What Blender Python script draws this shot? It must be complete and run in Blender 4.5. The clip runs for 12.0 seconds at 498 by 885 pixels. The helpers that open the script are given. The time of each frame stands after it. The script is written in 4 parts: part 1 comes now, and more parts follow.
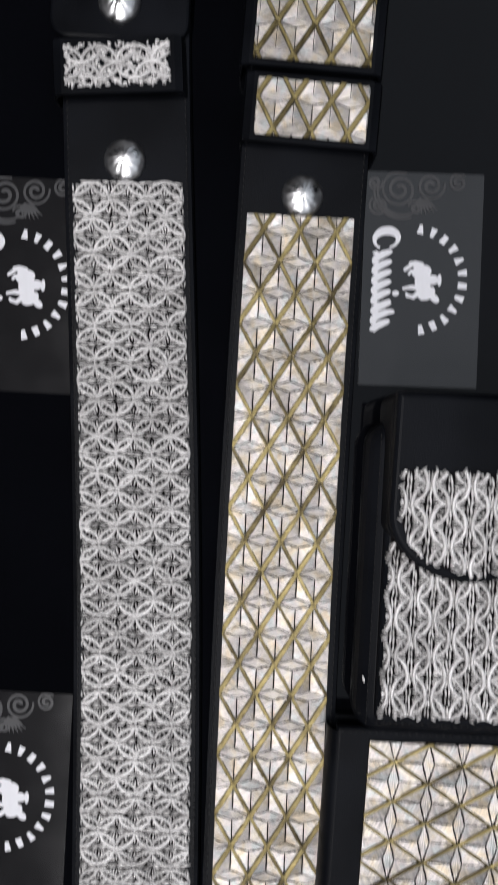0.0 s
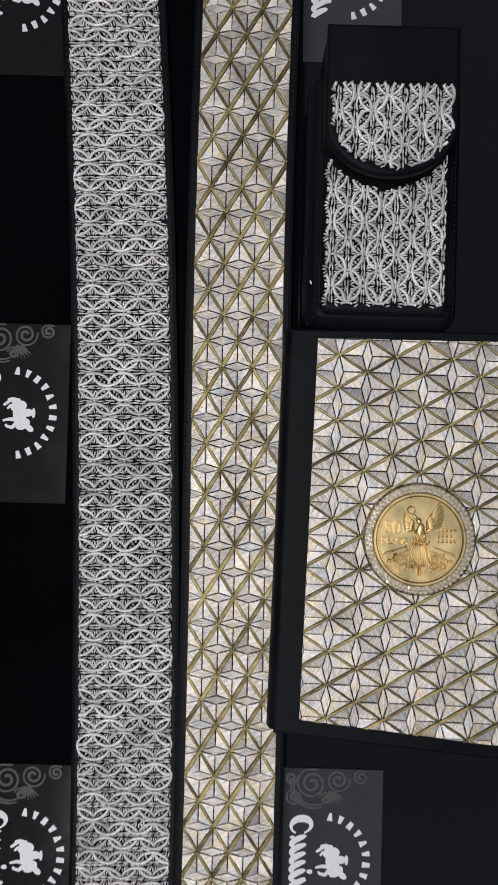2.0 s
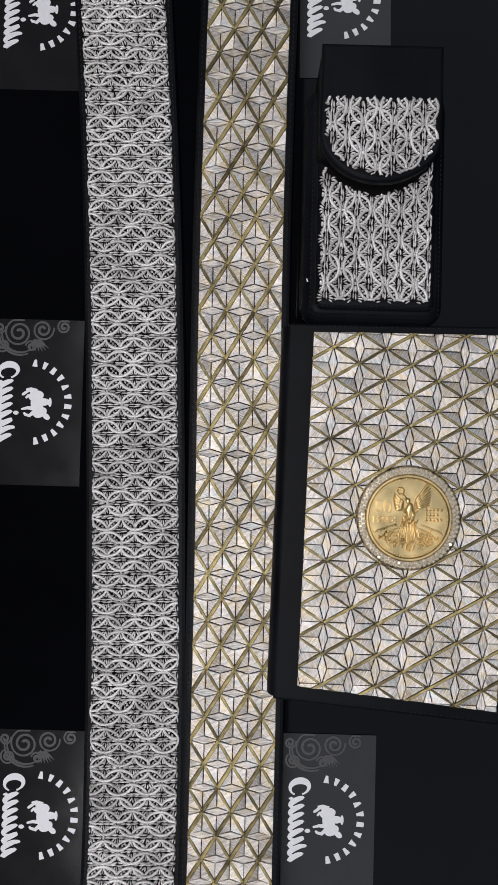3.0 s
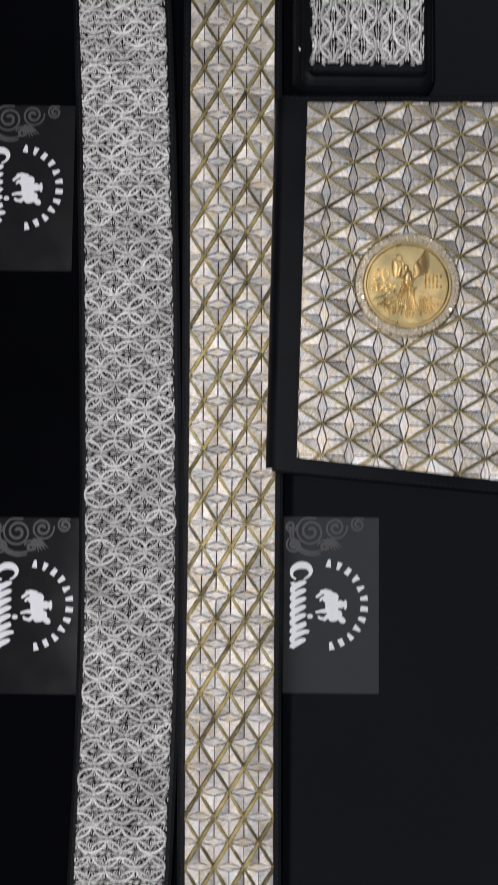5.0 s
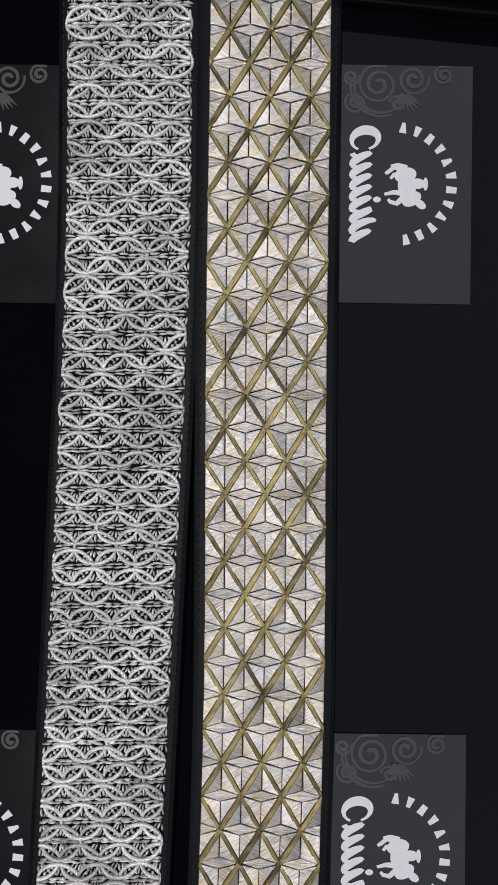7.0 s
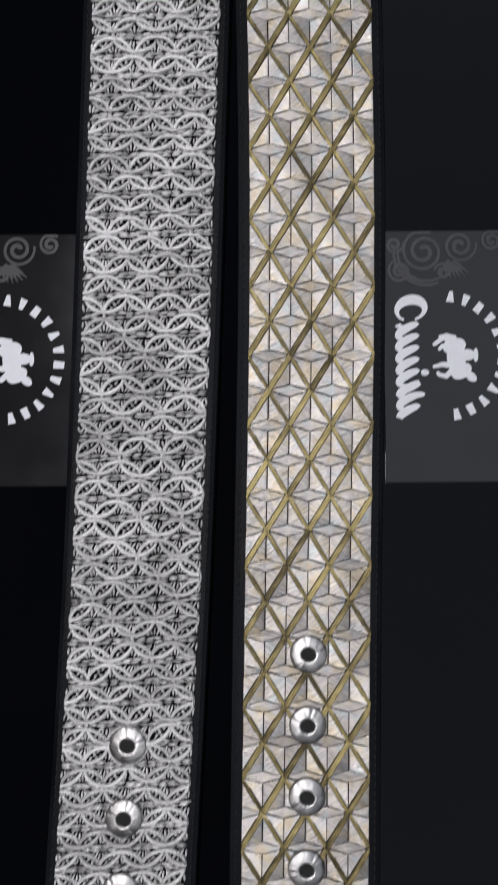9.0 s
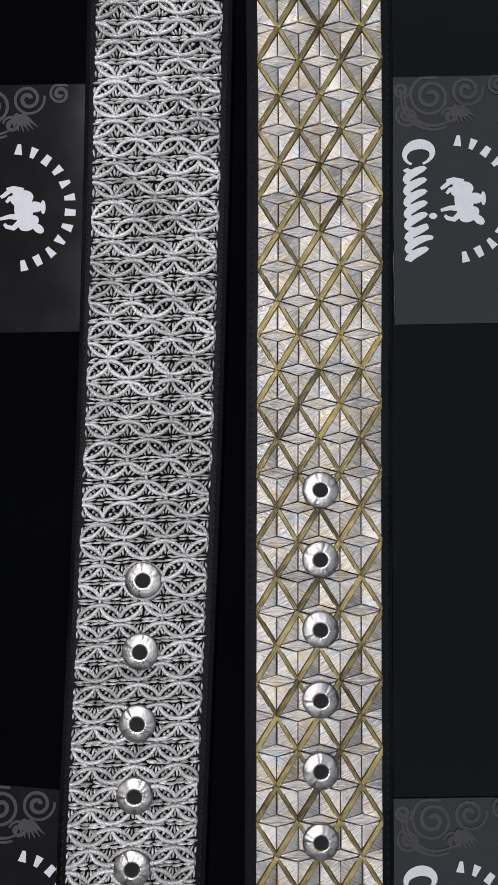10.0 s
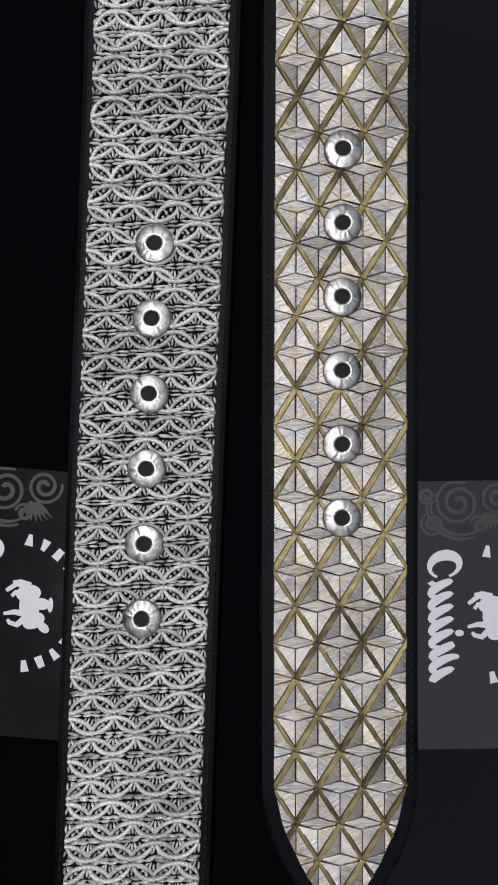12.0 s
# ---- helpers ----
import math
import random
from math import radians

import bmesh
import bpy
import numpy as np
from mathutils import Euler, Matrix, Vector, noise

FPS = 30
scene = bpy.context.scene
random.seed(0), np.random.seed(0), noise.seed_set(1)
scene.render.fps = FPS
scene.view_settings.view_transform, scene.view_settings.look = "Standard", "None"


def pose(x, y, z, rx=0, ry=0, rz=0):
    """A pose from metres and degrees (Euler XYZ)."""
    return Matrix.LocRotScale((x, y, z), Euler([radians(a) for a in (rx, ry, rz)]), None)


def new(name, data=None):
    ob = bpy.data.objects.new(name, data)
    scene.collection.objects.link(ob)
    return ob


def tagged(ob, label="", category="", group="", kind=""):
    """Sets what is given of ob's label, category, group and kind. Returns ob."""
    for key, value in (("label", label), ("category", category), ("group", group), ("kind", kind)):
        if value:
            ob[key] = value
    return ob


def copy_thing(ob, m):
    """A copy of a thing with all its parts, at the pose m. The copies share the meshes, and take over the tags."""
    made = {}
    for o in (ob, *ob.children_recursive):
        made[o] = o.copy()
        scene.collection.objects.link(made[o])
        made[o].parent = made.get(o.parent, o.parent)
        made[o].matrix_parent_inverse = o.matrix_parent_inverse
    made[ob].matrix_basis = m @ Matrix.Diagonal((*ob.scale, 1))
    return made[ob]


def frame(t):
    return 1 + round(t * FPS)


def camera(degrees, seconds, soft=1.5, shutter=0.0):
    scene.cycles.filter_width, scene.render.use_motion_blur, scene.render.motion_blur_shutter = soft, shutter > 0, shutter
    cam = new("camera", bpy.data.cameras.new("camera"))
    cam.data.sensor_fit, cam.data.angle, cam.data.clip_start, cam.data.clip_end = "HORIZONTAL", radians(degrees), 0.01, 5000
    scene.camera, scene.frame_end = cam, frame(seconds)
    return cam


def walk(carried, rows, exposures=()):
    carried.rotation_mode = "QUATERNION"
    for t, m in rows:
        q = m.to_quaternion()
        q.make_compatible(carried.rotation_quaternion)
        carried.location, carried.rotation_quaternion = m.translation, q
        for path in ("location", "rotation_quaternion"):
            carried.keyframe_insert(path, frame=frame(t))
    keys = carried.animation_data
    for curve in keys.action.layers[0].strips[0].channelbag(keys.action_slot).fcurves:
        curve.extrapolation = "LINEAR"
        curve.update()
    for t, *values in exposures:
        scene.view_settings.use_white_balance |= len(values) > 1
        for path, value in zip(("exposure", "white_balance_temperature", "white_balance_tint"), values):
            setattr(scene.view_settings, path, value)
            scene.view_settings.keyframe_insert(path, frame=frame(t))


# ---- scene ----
cam = camera(42.0, 12.0, soft=1.2, shutter=0.35)
PATH = [
    (0, -0.0446, -0.0994, 0.2739, -0.48, -0.01, 3.05),
    (0.5, -0.0397, -0.1714, 0.2777, -0.30, -0.00, 2.69),
    (1, -0.0341, -0.2391, 0.2816, 1.44, 0.03, 2.44),
    (1.5, -0.0324, -0.2609, 0.2886, 0.97, 0.00, 1.86),
    (2, -0.0215, -0.2737, 0.3264, 0.90, 0.01, 1.63),
    (2.5, -0.0220, -0.2793, 0.3467, 0.93, 0.01, 1.65),
    (2.7, -0.0234, -0.2822, 0.3507, 1.12, 0.06, 1.66),
    (4.3, -0.0039, -0.3271, 0.3467, 3.21, -0.02, 0.55),
    (4.5, -0.0094, -0.3458, 0.3453, 3.15, -0.04, 0.69),
    (5, -0.0180, -0.4089, 0.3389, 2.91, -0.03, 0.65),
    (5.5, -0.0244, -0.4653, 0.3286, 1.69, 0.00, 0.72),
    (6, -0.0409, -0.5266, 0.3012, 0.23, 0.00, 0.81),
    (6.5, -0.0335, -0.5665, 0.2575, 1.64, 0.13, 1.36),
    (6.7, -0.0319, -0.5719, 0.2460, 0.64, 0.02, 0.93),
    (8.3, -0.0341, -0.6559, 0.2386, 1.80, 0.05, 0.92),
    (8.5, -0.0382, -0.6988, 0.2372, 1.85, 0.02, 0.45),
    (9, -0.0480, -0.7638, 0.2302, 1.98, -0.06, -0.27),
    (9.5, -0.0552, -0.8032, 0.2373, 1.86, -0.01, -0.56),
    (10, -0.0521, -0.8178, 0.2310, 1.56, 0.06, -0.85),
    (10.5, -0.0536, -0.8192, 0.2311, 1.62, 0.12, -0.89),
    (11, -0.0601, -0.8487, 0.2278, 1.07, -0.01, -0.68),
    (11.5, -0.0654, -0.9002, 0.2159, -0.78, -0.02, -0.53),
    (12, -0.0596, -0.9229, 0.2174, -0.12, -0.00, -0.77),
]
EXPOSURE = [(0.0, -1.22, 6500, 10), (0.5, -1.46, 6500, 10), (1.5, -1.62, 6500, 10), (2.5, -1.56, 6500, 10), (6.5, -1.55, 6500, 10), (9.5, -1.58, 6350, 10), (12.0, -1.62, 6400, 10)]
walk(cam, [(t, pose(*place)) for t, *place in PATH], EXPOSURE)


# ---- world and lights ----
world = bpy.data.worlds.new("world")
scene.world = world
world.use_nodes = True
world.node_tree.nodes["Background"].inputs[0].default_value = (0.5, 0.6, 0.8, 1)
world.node_tree.nodes["Background"].inputs[1].default_value = 0.05


def area_lamp(name, x, y, z, sx, sy, watts, colour):
    data = bpy.data.lights.new(name, "AREA")
    data.shape, data.size, data.size_y, data.energy, data.color = "RECTANGLE", sx, sy, watts, colour
    ob = new(name, data)
    ob.location = (x, y, z)
    return ob


CEIL = 1.70
# Row of unseen lamps, added so highlights run along both belts.
LAMPS = [(-0.34, -1.35), (-0.34, -0.85), (-0.34, -0.35), (-0.34, 0.15)]
for lx, ly in LAMPS:
    area_lamp("lamp_glow", lx, ly, CEIL - 0.075, 0.06, 0.24, 18.0, (0.98, 0.96, 0.972))

# ---- materials ----


def nodes_of(name):
    m = bpy.data.materials.new(name)
    m.use_nodes = True
    return m, m.node_tree.nodes, m.node_tree.links, m.node_tree.nodes["Principled BSDF"]


def add(nodes, kind, **inputs):
    n = nodes.new(kind)
    for key, value in inputs.items():
        n.inputs[key].default_value = value
    return n


def ramp(nodes, links, source, stops):
    r = nodes.new("ShaderNodeValToRGB")
    while len(r.color_ramp.elements) < len(stops):
        r.color_ramp.elements.new(0.5)
    for e, (p, c) in zip(r.color_ramp.elements, stops):
        e.position, e.color = p, (*c, 1)
    links.new(source, r.inputs["Fac"])
    return r


def leather(name, colour, rough=0.42, grain=900.0, strength=0.35):
    m, n, l, b = nodes_of(name)
    geo = n.new("ShaderNodeTexCoord")
    vor = add(n, "ShaderNodeTexVoronoi", Scale=grain)
    noi = add(n, "ShaderNodeTexNoise", Scale=28.0, Detail=6.0)
    fine = add(n, "ShaderNodeTexNoise", Scale=2200.0, Detail=2.0)
    for t in (vor, noi, fine):
        l.new(geo.outputs["Object"], t.inputs["Vector"])
    c = ramp(n, l, noi.outputs["Fac"], [(0.3, tuple(v * 0.6 for v in colour)), (0.7, tuple(v * 1.5 for v in colour))])
    l.new(c.outputs["Color"], b.inputs["Base Color"])
    r = ramp(n, l, noi.outputs["Fac"], [(0.3, (rough - 0.08,) * 3), (0.75, (rough + 0.12,) * 3)])
    l.new(r.outputs["Color"], b.inputs["Roughness"])
    mix = add(n, "ShaderNodeMath")
    l.new(vor.outputs["Distance"], mix.inputs[0])
    l.new(fine.outputs["Fac"], mix.inputs[1])
    b.inputs["Specular IOR Level"].default_value = 0.08
    bump = add(n, "ShaderNodeBump", Strength=strength, Distance=0.0006)
    l.new(mix.outputs[0], bump.inputs["Height"])
    l.new(bump.outputs["Normal"], b.inputs["Normal"])
    return m


def thread(name, light, dark, metal, rough, aniso, pitch, relief, vary=0.25, pearl=0.0, span=(0.50, 0.95), twist=0.0):
    """Stitched thread: strands run along u of the uv map, ridges lie across v."""
    m, n, l, b = nodes_of(name)
    uv = n.new("ShaderNodeUVMap")
    sep = n.new("ShaderNodeSeparateXYZ")
    l.new(uv.outputs["UV"], sep.inputs[0])
    wob = add(n, "ShaderNodeTexNoise", Scale=120.0, Detail=2.0)
    l.new(uv.outputs["UV"], wob.inputs["Vector"])
    stretch = n.new("ShaderNodeMapping")
    stretch.inputs["Scale"].default_value = (160.0, pitch * 0.55, 1.0)
    l.new(uv.outputs["UV"], stretch.inputs["Vector"])
    strand = add(n, "ShaderNodeTexNoise", Scale=1.0, Detail=3.0, Roughness=0.65)
    l.new(stretch.outputs["Vector"], strand.inputs["Vector"])
    geo = n.new("ShaderNodeNewGeometry")
    info = n.new("ShaderNodeObjectInfo")
    dirt = add(n, "ShaderNodeTexNoise", Scale=60.0, Detail=4.0)
    l.new(geo.outputs["Position"], dirt.inputs["Vector"])
    rnd = add(n, "ShaderNodeMath")
    l.new(geo.outputs["Random Per Island"], rnd.inputs[0])
    l.new(info.outputs["Random"], rnd.inputs[1])
    frac = n.new("ShaderNodeMath")
    frac.operation = "FRACT"
    l.new(rnd.outputs[0], frac.inputs[0])
    sub = n.new("ShaderNodeMath")
    sub.operation = "MULTIPLY_ADD"
    sub.inputs[1].default_value, sub.inputs[2].default_value = vary, -vary / 2
    l.new(frac.outputs[0], sub.inputs[0])
    tot = n.new("ShaderNodeMath")
    l.new(strand.outputs["Fac"], tot.inputs[0])
    l.new(sub.outputs[0], tot.inputs[1])
    tot2 = n.new("ShaderNodeMath")
    tot2.operation = "MULTIPLY_ADD"
    tot2.inputs[1].default_value = 0.5
    l.new(dirt.outputs["Fac"], tot2.inputs[0])
    l.new(tot.outputs[0], tot2.inputs[2])
    # Colour follows the strand height of the bump: groove shade put into the thread.
    c = ramp(n, l, tot2.outputs[0], [(span[0], dark), (span[1], light)])
    if pearl:
        blot = add(n, "ShaderNodeTexNoise", Scale=170.0, Detail=3.0)
        l.new(geo.outputs["Position"], blot.inputs["Vector"])
        hue = ramp(n, l, blot.outputs["Fac"], [(0.36, (1.0, 0.88, 0.70)), (0.46, (1.0, 0.97, 0.92)), (0.55, (0.98, 0.93, 0.95)), (0.66, (0.86, 0.93, 0.97))])
        tint = n.new("ShaderNodeMix")
        tint.data_type, tint.blend_type = "RGBA", "MULTIPLY"
        tint.inputs[0].default_value = pearl
        l.new(c.outputs["Color"], tint.inputs[6])
        l.new(hue.outputs["Color"], tint.inputs[7])
        l.new(tint.outputs[2], b.inputs["Base Color"])
    else:
        l.new(c.outputs["Color"], b.inputs["Base Color"])
    b.inputs["Metallic"].default_value = metal
    b.inputs["Roughness"].default_value = rough
    b.inputs["Anisotropic"].default_value = aniso
    if aniso > 0:
        tan = n.new("ShaderNodeTangent")
        tan.direction_type = "UV_MAP"
        b.inputs["Anisotropic Rotation"].default_value = 0.25
        l.new(tan.outputs["Tangent"], b.inputs["Tangent"])
    bump = add(n, "ShaderNodeBump", Strength=relief, Distance=0.0004)
    l.new(strand.outputs["Fac"], bump.inputs["Height"])
    if twist:
        # plies wound round the cord
        turns = n.new("ShaderNodeVectorMath")
        turns.operation = "DOT_PRODUCT"
        turns.inputs[1].default_value = (twist, 625.0 * 2 * math.pi, 0.0)
        l.new(uv.outputs["UV"], turns.inputs[0])
        wave = n.new("ShaderNodeMath")
        wave.operation = "SINE"
        l.new(turns.outputs["Value"], wave.inputs[0])
        ply = n.new("ShaderNodeMath")
        ply.operation = "MULTIPLY_ADD"
        ply.inputs[1].default_value = 0.22
        l.new(wave.outputs[0], ply.inputs[0])
        l.new(strand.outputs["Fac"], ply.inputs[2])
        l.new(ply.outputs[0], bump.inputs["Height"])
    l.new(bump.outputs["Normal"], b.inputs["Normal"])
    return m


def metal(name, colour, rough, bumps=0.25, scale=400.0):
    m, n, l, b = nodes_of(name)
    geo = n.new("ShaderNodeTexCoord")
    noi = add(n, "ShaderNodeTexNoise", Scale=scale, Detail=4.0)
    l.new(geo.outputs["Object"], noi.inputs["Vector"])
    c = ramp(n, l, noi.outputs["Fac"], [(0.3, tuple(v * 0.75 for v in colour)), (0.65, colour)])
    l.new(c.outputs["Color"], b.inputs["Base Color"])
    b.inputs["Metallic"].default_value = 1.0
    r = ramp(n, l, noi.outputs["Fac"], [(0.3, (rough * 0.7,) * 3), (0.75, (rough * 1.4,) * 3)])
    l.new(r.outputs["Color"], b.inputs["Roughness"])
    bump = add(n, "ShaderNodeBump", Strength=bumps, Distance=0.0005)
    l.new(noi.outputs["Fac"], bump.inputs["Height"])
    l.new(bump.outputs["Normal"], b.inputs["Normal"])
    return m


def plain(name, colour, rough, vary=0.15, scale=30.0, spec=0.5):
    m, n, l, b = nodes_of(name)
    geo = n.new("ShaderNodeTexCoord")
    noi = add(n, "ShaderNodeTexNoise", Scale=scale, Detail=8.0, Roughness=0.6)
    l.new(geo.outputs["Object"], noi.inputs["Vector"])
    c = ramp(n, l, noi.outputs["Fac"], [(0.3, tuple(v * (1 - vary) for v in colour)), (0.7, tuple(v * (1 + vary) for v in colour))])
    l.new(c.outputs["Color"], b.inputs["Base Color"])
    r = ramp(n, l, noi.outputs["Fac"], [(0.3, (rough * 0.85,) * 3), (0.7, (rough * 1.15,) * 3)])
    l.new(r.outputs["Color"], b.inputs["Roughness"])
    b.inputs["Specular IOR Level"].default_value = spec
    return m


LEATHER = leather("black_leather", (0.0042, 0.0048, 0.0066), 0.42, 1500.0, 0.10)
EDGE = leather("dark_leather_edge", (0.012, 0.009, 0.009), 0.5, 1400.0, 0.3)
STITCH = plain("black_thread", (0.007, 0.007, 0.008), 0.5, 0.4, 900.0, 0.25)
CORD = thread("silver_cord", (0.98, 0.96, 0.955), (0.46, 0.445, 0.44), 0.34, 0.38, 0.0, 3600.0, 0.7, 0.22, 0.0, (0.55, 0.90), 2600.0)
FILL = thread("silver_filling", (0.95, 0.93, 0.92), (0.36, 0.35, 0.345), 0.35, 0.38, 0.0, 3600.0, 0.7, 0.45, 0.0, (0.50, 0.95), 2600.0)
SATIN = thread("silver_satin", (0.93, 0.89, 0.84), (0.36, 0.34, 0.32), 0.74, 0.38, 0.80, 4200.0, 1.2, 0.14, 0.9, (0.56, 0.86))
GOLD = thread("gold_thread", (0.56, 0.45, 0.19), (0.085, 0.065, 0.032), 0.60, 0.36, 0.5, 4600.0, 1.2, 0.30, 0.0, (0.55, 0.92))
EDGING = thread("dark_brown_thread", (0.045, 0.034, 0.016), (0.012, 0.009, 0.006), 0.1, 0.6, 0.0, 5200.0, 0.6)
GROUND = plain("dark_ground_cloth", (0.006, 0.005, 0.0055), 0.9, 0.4, 800.0, 0.1)
SILVER = metal("hammered_silver", (0.56, 0.54, 0.53), 0.40, 1.0, 230.0)
STUD = metal("polished_silver", (0.80, 0.80, 0.81), 0.34, 0.5, 260.0)
COIN = metal("gold_coin", (0.84, 0.63, 0.31), 0.34, 0.06, 110.0)
BEZEL = metal("pale_gold_bezel", (0.74, 0.64, 0.48), 0.3)
HOLE_SHADE = plain("hole_black", (0.003, 0.003, 0.003), 0.8)
CARD = plain("card_black", (0.014, 0.0138, 0.0150), 0.10, 0.12, 60.0, 0.62)
PRINT = plain("card_silver_print", (0.74, 0.74, 0.78), 0.45, 0.04, 300.0)
SWIRL = plain("card_grey_swirl", (0.055, 0.055, 0.058), 0.5, 0.15, 120.0, 0.3)
TABLE = plain("black_gloss_top", (0.0022, 0.0024, 0.0034), 0.035, 0.3, 5.0, 0.15)
WHITE = plain("white_paper", (0.78, 0.77, 0.76), 0.6, 0.03, 60.0)
PAINT = plain("wall_paint", (0.16, 0.165, 0.18), 0.8, 0.05, 3.0)
CEILING = plain("ceiling_paint", (0.10, 0.11, 0.13), 0.85, 0.05, 3.0)
FLOORING = plain("floor_tile", (0.20, 0.19, 0.18), 0.4, 0.1, 4.0)
HOUSING = plain("lamp_housing", (0.7, 0.7, 0.7), 0.5)
GLASS = bpy.data.materials.new("crystal")
GLASS.use_nodes = True
GLASS.node_tree.nodes["Principled BSDF"].inputs["Base Color"].default_value = (0.84, 0.75, 0.62, 1)
GLASS.node_tree.nodes["Principled BSDF"].inputs["Metallic"].default_value = 0.35
GLASS.node_tree.nodes["Principled BSDF"].inputs["Roughness"].default_value = 0.06

# ---- mesh helpers ----


def part(name, bm, material, parent=None, label="", smooth=False):
    me = bpy.data.meshes.new(name)
    bm.to_mesh(me)
    bm.free()
    return link_mesh(name, me, material, parent, label, smooth)


def link_mesh(name, me, material, parent=None, label="", smooth=False):
    if material is not None and not me.materials:
        me.materials.append(material)
    if smooth:
        me.shade_smooth()
    ob = new(name, me)
    if parent is not None:
        ob.parent = parent
    if label:
        tagged(ob, label)
    return ob


def thing(name, x, y, z, label, category, group="", kind="", rz=0.0):
    ob = new(name)
    ob.matrix_basis = pose(x, y, z, 0, 0, rz)
    ob.empty_display_size = 0.02
    return tagged(ob, label, category, group, kind)


def slab(points, z0, z1, bevel=0.0, segs=2):
    """A prism over a polygon, its edges rounded."""
    bm = bmesh.new()
    f = bm.faces.new([bm.verts.new((x, y, z0)) for x, y in points])
    up = bmesh.ops.extrude_face_region(bm, geom=[f])
    for v in up["geom"]:
        if isinstance(v, bmesh.types.BMVert):
            v.co.z = z1
    bmesh.ops.recalc_face_normals(bm, faces=bm.faces)
    if bevel > 0:
        edges = [e for e in bm.edges if abs(e.verts[0].co.z - e.verts[1].co.z) < 1e-9]
        bmesh.ops.bevel(bm, geom=edges, offset=bevel, segments=segs, affect="EDGES", profile=0.5)
    return bm


def rect(x0, y0, x1, y1):
    return [(x0, y0), (x1, y0), (x1, y1), (x0, y1)]


def rounded(x0, y0, x1, y1, r, n=6):
    pts = []
    for cx, cy, a0 in ((x1 - r, y0 + r, -90), (x1 - r, y1 - r, 0), (x0 + r, y1 - r, 90), (x0 + r, y0 + r, 180)):
        for i in range(n + 1):
            a = radians(a0 + 90 * i / n)
            pts.append((cx + r * math.cos(a), cy + r * math.sin(a)))
    return pts


def lathe(profile, n, wave=None):
    """Turns a profile of (radius, height) round z. wave(a, i) scales the height."""
    bm = bmesh.new()
    rings = []
    for i, (r, z) in enumerate(profile):
        rings.append([bm.verts.new((r * math.cos(2 * math.pi * k / n), r * math.sin(2 * math.pi * k / n),
                                    z + (wave(2 * math.pi * k / n, i) if wave else 0))) for k in range(n)])
    for a, b in zip(rings, rings[1:]):
        for k in range(n):
            bm.faces.new((a[k], a[(k + 1) % n], b[(k + 1) % n], b[k]))
    return bm


# ---- embroidery: interlaced silver rings ----
PX, PY = 0.0150, 0.0074      # half a ring's pitch along the rows is PX / 2, rows lie PY apart
RA, RB = 0.0075, 0.0064


def ring_point(a):
    z = 0.00175 - 0.00150 * abs(math.cos(a)) ** 4
    return RA * math.cos(a), RB * math.sin(a), z


def ring_arc(a0, a1, n, cu, cv, verts, faces, uvs, wide=0.00074, high=0.00065, shake=0.0):
    """A flattened cord along part of a ring, added to lists."""
    base, closed = len(verts), abs(a1 - a0 - 2 * math.pi) < 1e-6
    rows = n if closed else n + 1
    for i in range(rows):
        a = a0 + (a1 - a0) * i / n
        x, y, z = ring_point(a)
        nx, ny = RB * math.cos(a), RA * math.sin(a)
        d = math.hypot(nx, ny)
        nx, ny = nx / d, ny / d
        s = (1 + shake * math.sin(5 * a + cu * 900 + cv * 700)) * (1 - 0.25 * abs(math.cos(a)) ** 8)
        for k in range(8):
            t = 2 * math.pi * k / 8
            o, h = wide * s * math.cos(t), high * math.sin(t)
            verts.append((cu + x + nx * o, cv + y + ny * o, z + h))
    for i in range(n):
        j = (i + 1) % rows
        for k in range(8):
            m = (k + 1) % 8
            faces.append((base + i * 8 + k, base + j * 8 + k, base + j * 8 + m, base + i * 8 + m))
            u0, u1 = i * 0.0016, (i + 1) * 0.0016
            v0, v1 = k * 0.0006, (k + 1) * 0.0006
            # strands lie slantwise along the cord
            uvs.append(((u0, v0 + u0 * 0.6), (u1, v0 + u1 * 0.6), (u1, v1 + u1 * 0.6), (u0, v1 + u0 * 0.6)))


BALL = [(math.cos(2 * math.pi * k / 6) * math.cos(e), math.sin(2 * math.pi * k / 6) * math.cos(e), math.sin(e))
        for e in (-0.1, 0.65) for k in range(6)] + [(0, 0, 1)]
BALL_FACES = [(k, (k + 1) % 6, 6 + (k + 1) % 6, 6 + k) for k in range(6)] + [(6 + k, 6 + (k + 1) % 6, 12) for k in range(6)]


def grain_stitch(cu, cv, z, lx, ly, lz, ang, verts, faces, uvs):
    base, c, s = len(verts), math.cos(ang), math.sin(ang)
    for x, y, h in BALL:
        x, y = x * lx, y * ly
        verts.append((cu + x * c - y * s, cv + x * s + y * c, z + h * lz))
    for f in BALL_FACES:
        faces.append(tuple(base + i for i in f))
        uvs.append(tuple((BALL[i][0] * lx, BALL[i][1] * ly) for i in f))


def mesh_of(name, verts, faces, uvs, smooth=True):
    me = bpy.data.meshes.new(name)
    me.from_pydata(verts, [], faces)
    layer = me.uv_layers.new(name="UVMap")
    flat = [c for f in uvs for p in f for c in p]
    layer.data.foreach_set("uv", flat)
    if smooth:
        me.shade_smooth()
    me.update()
    return me


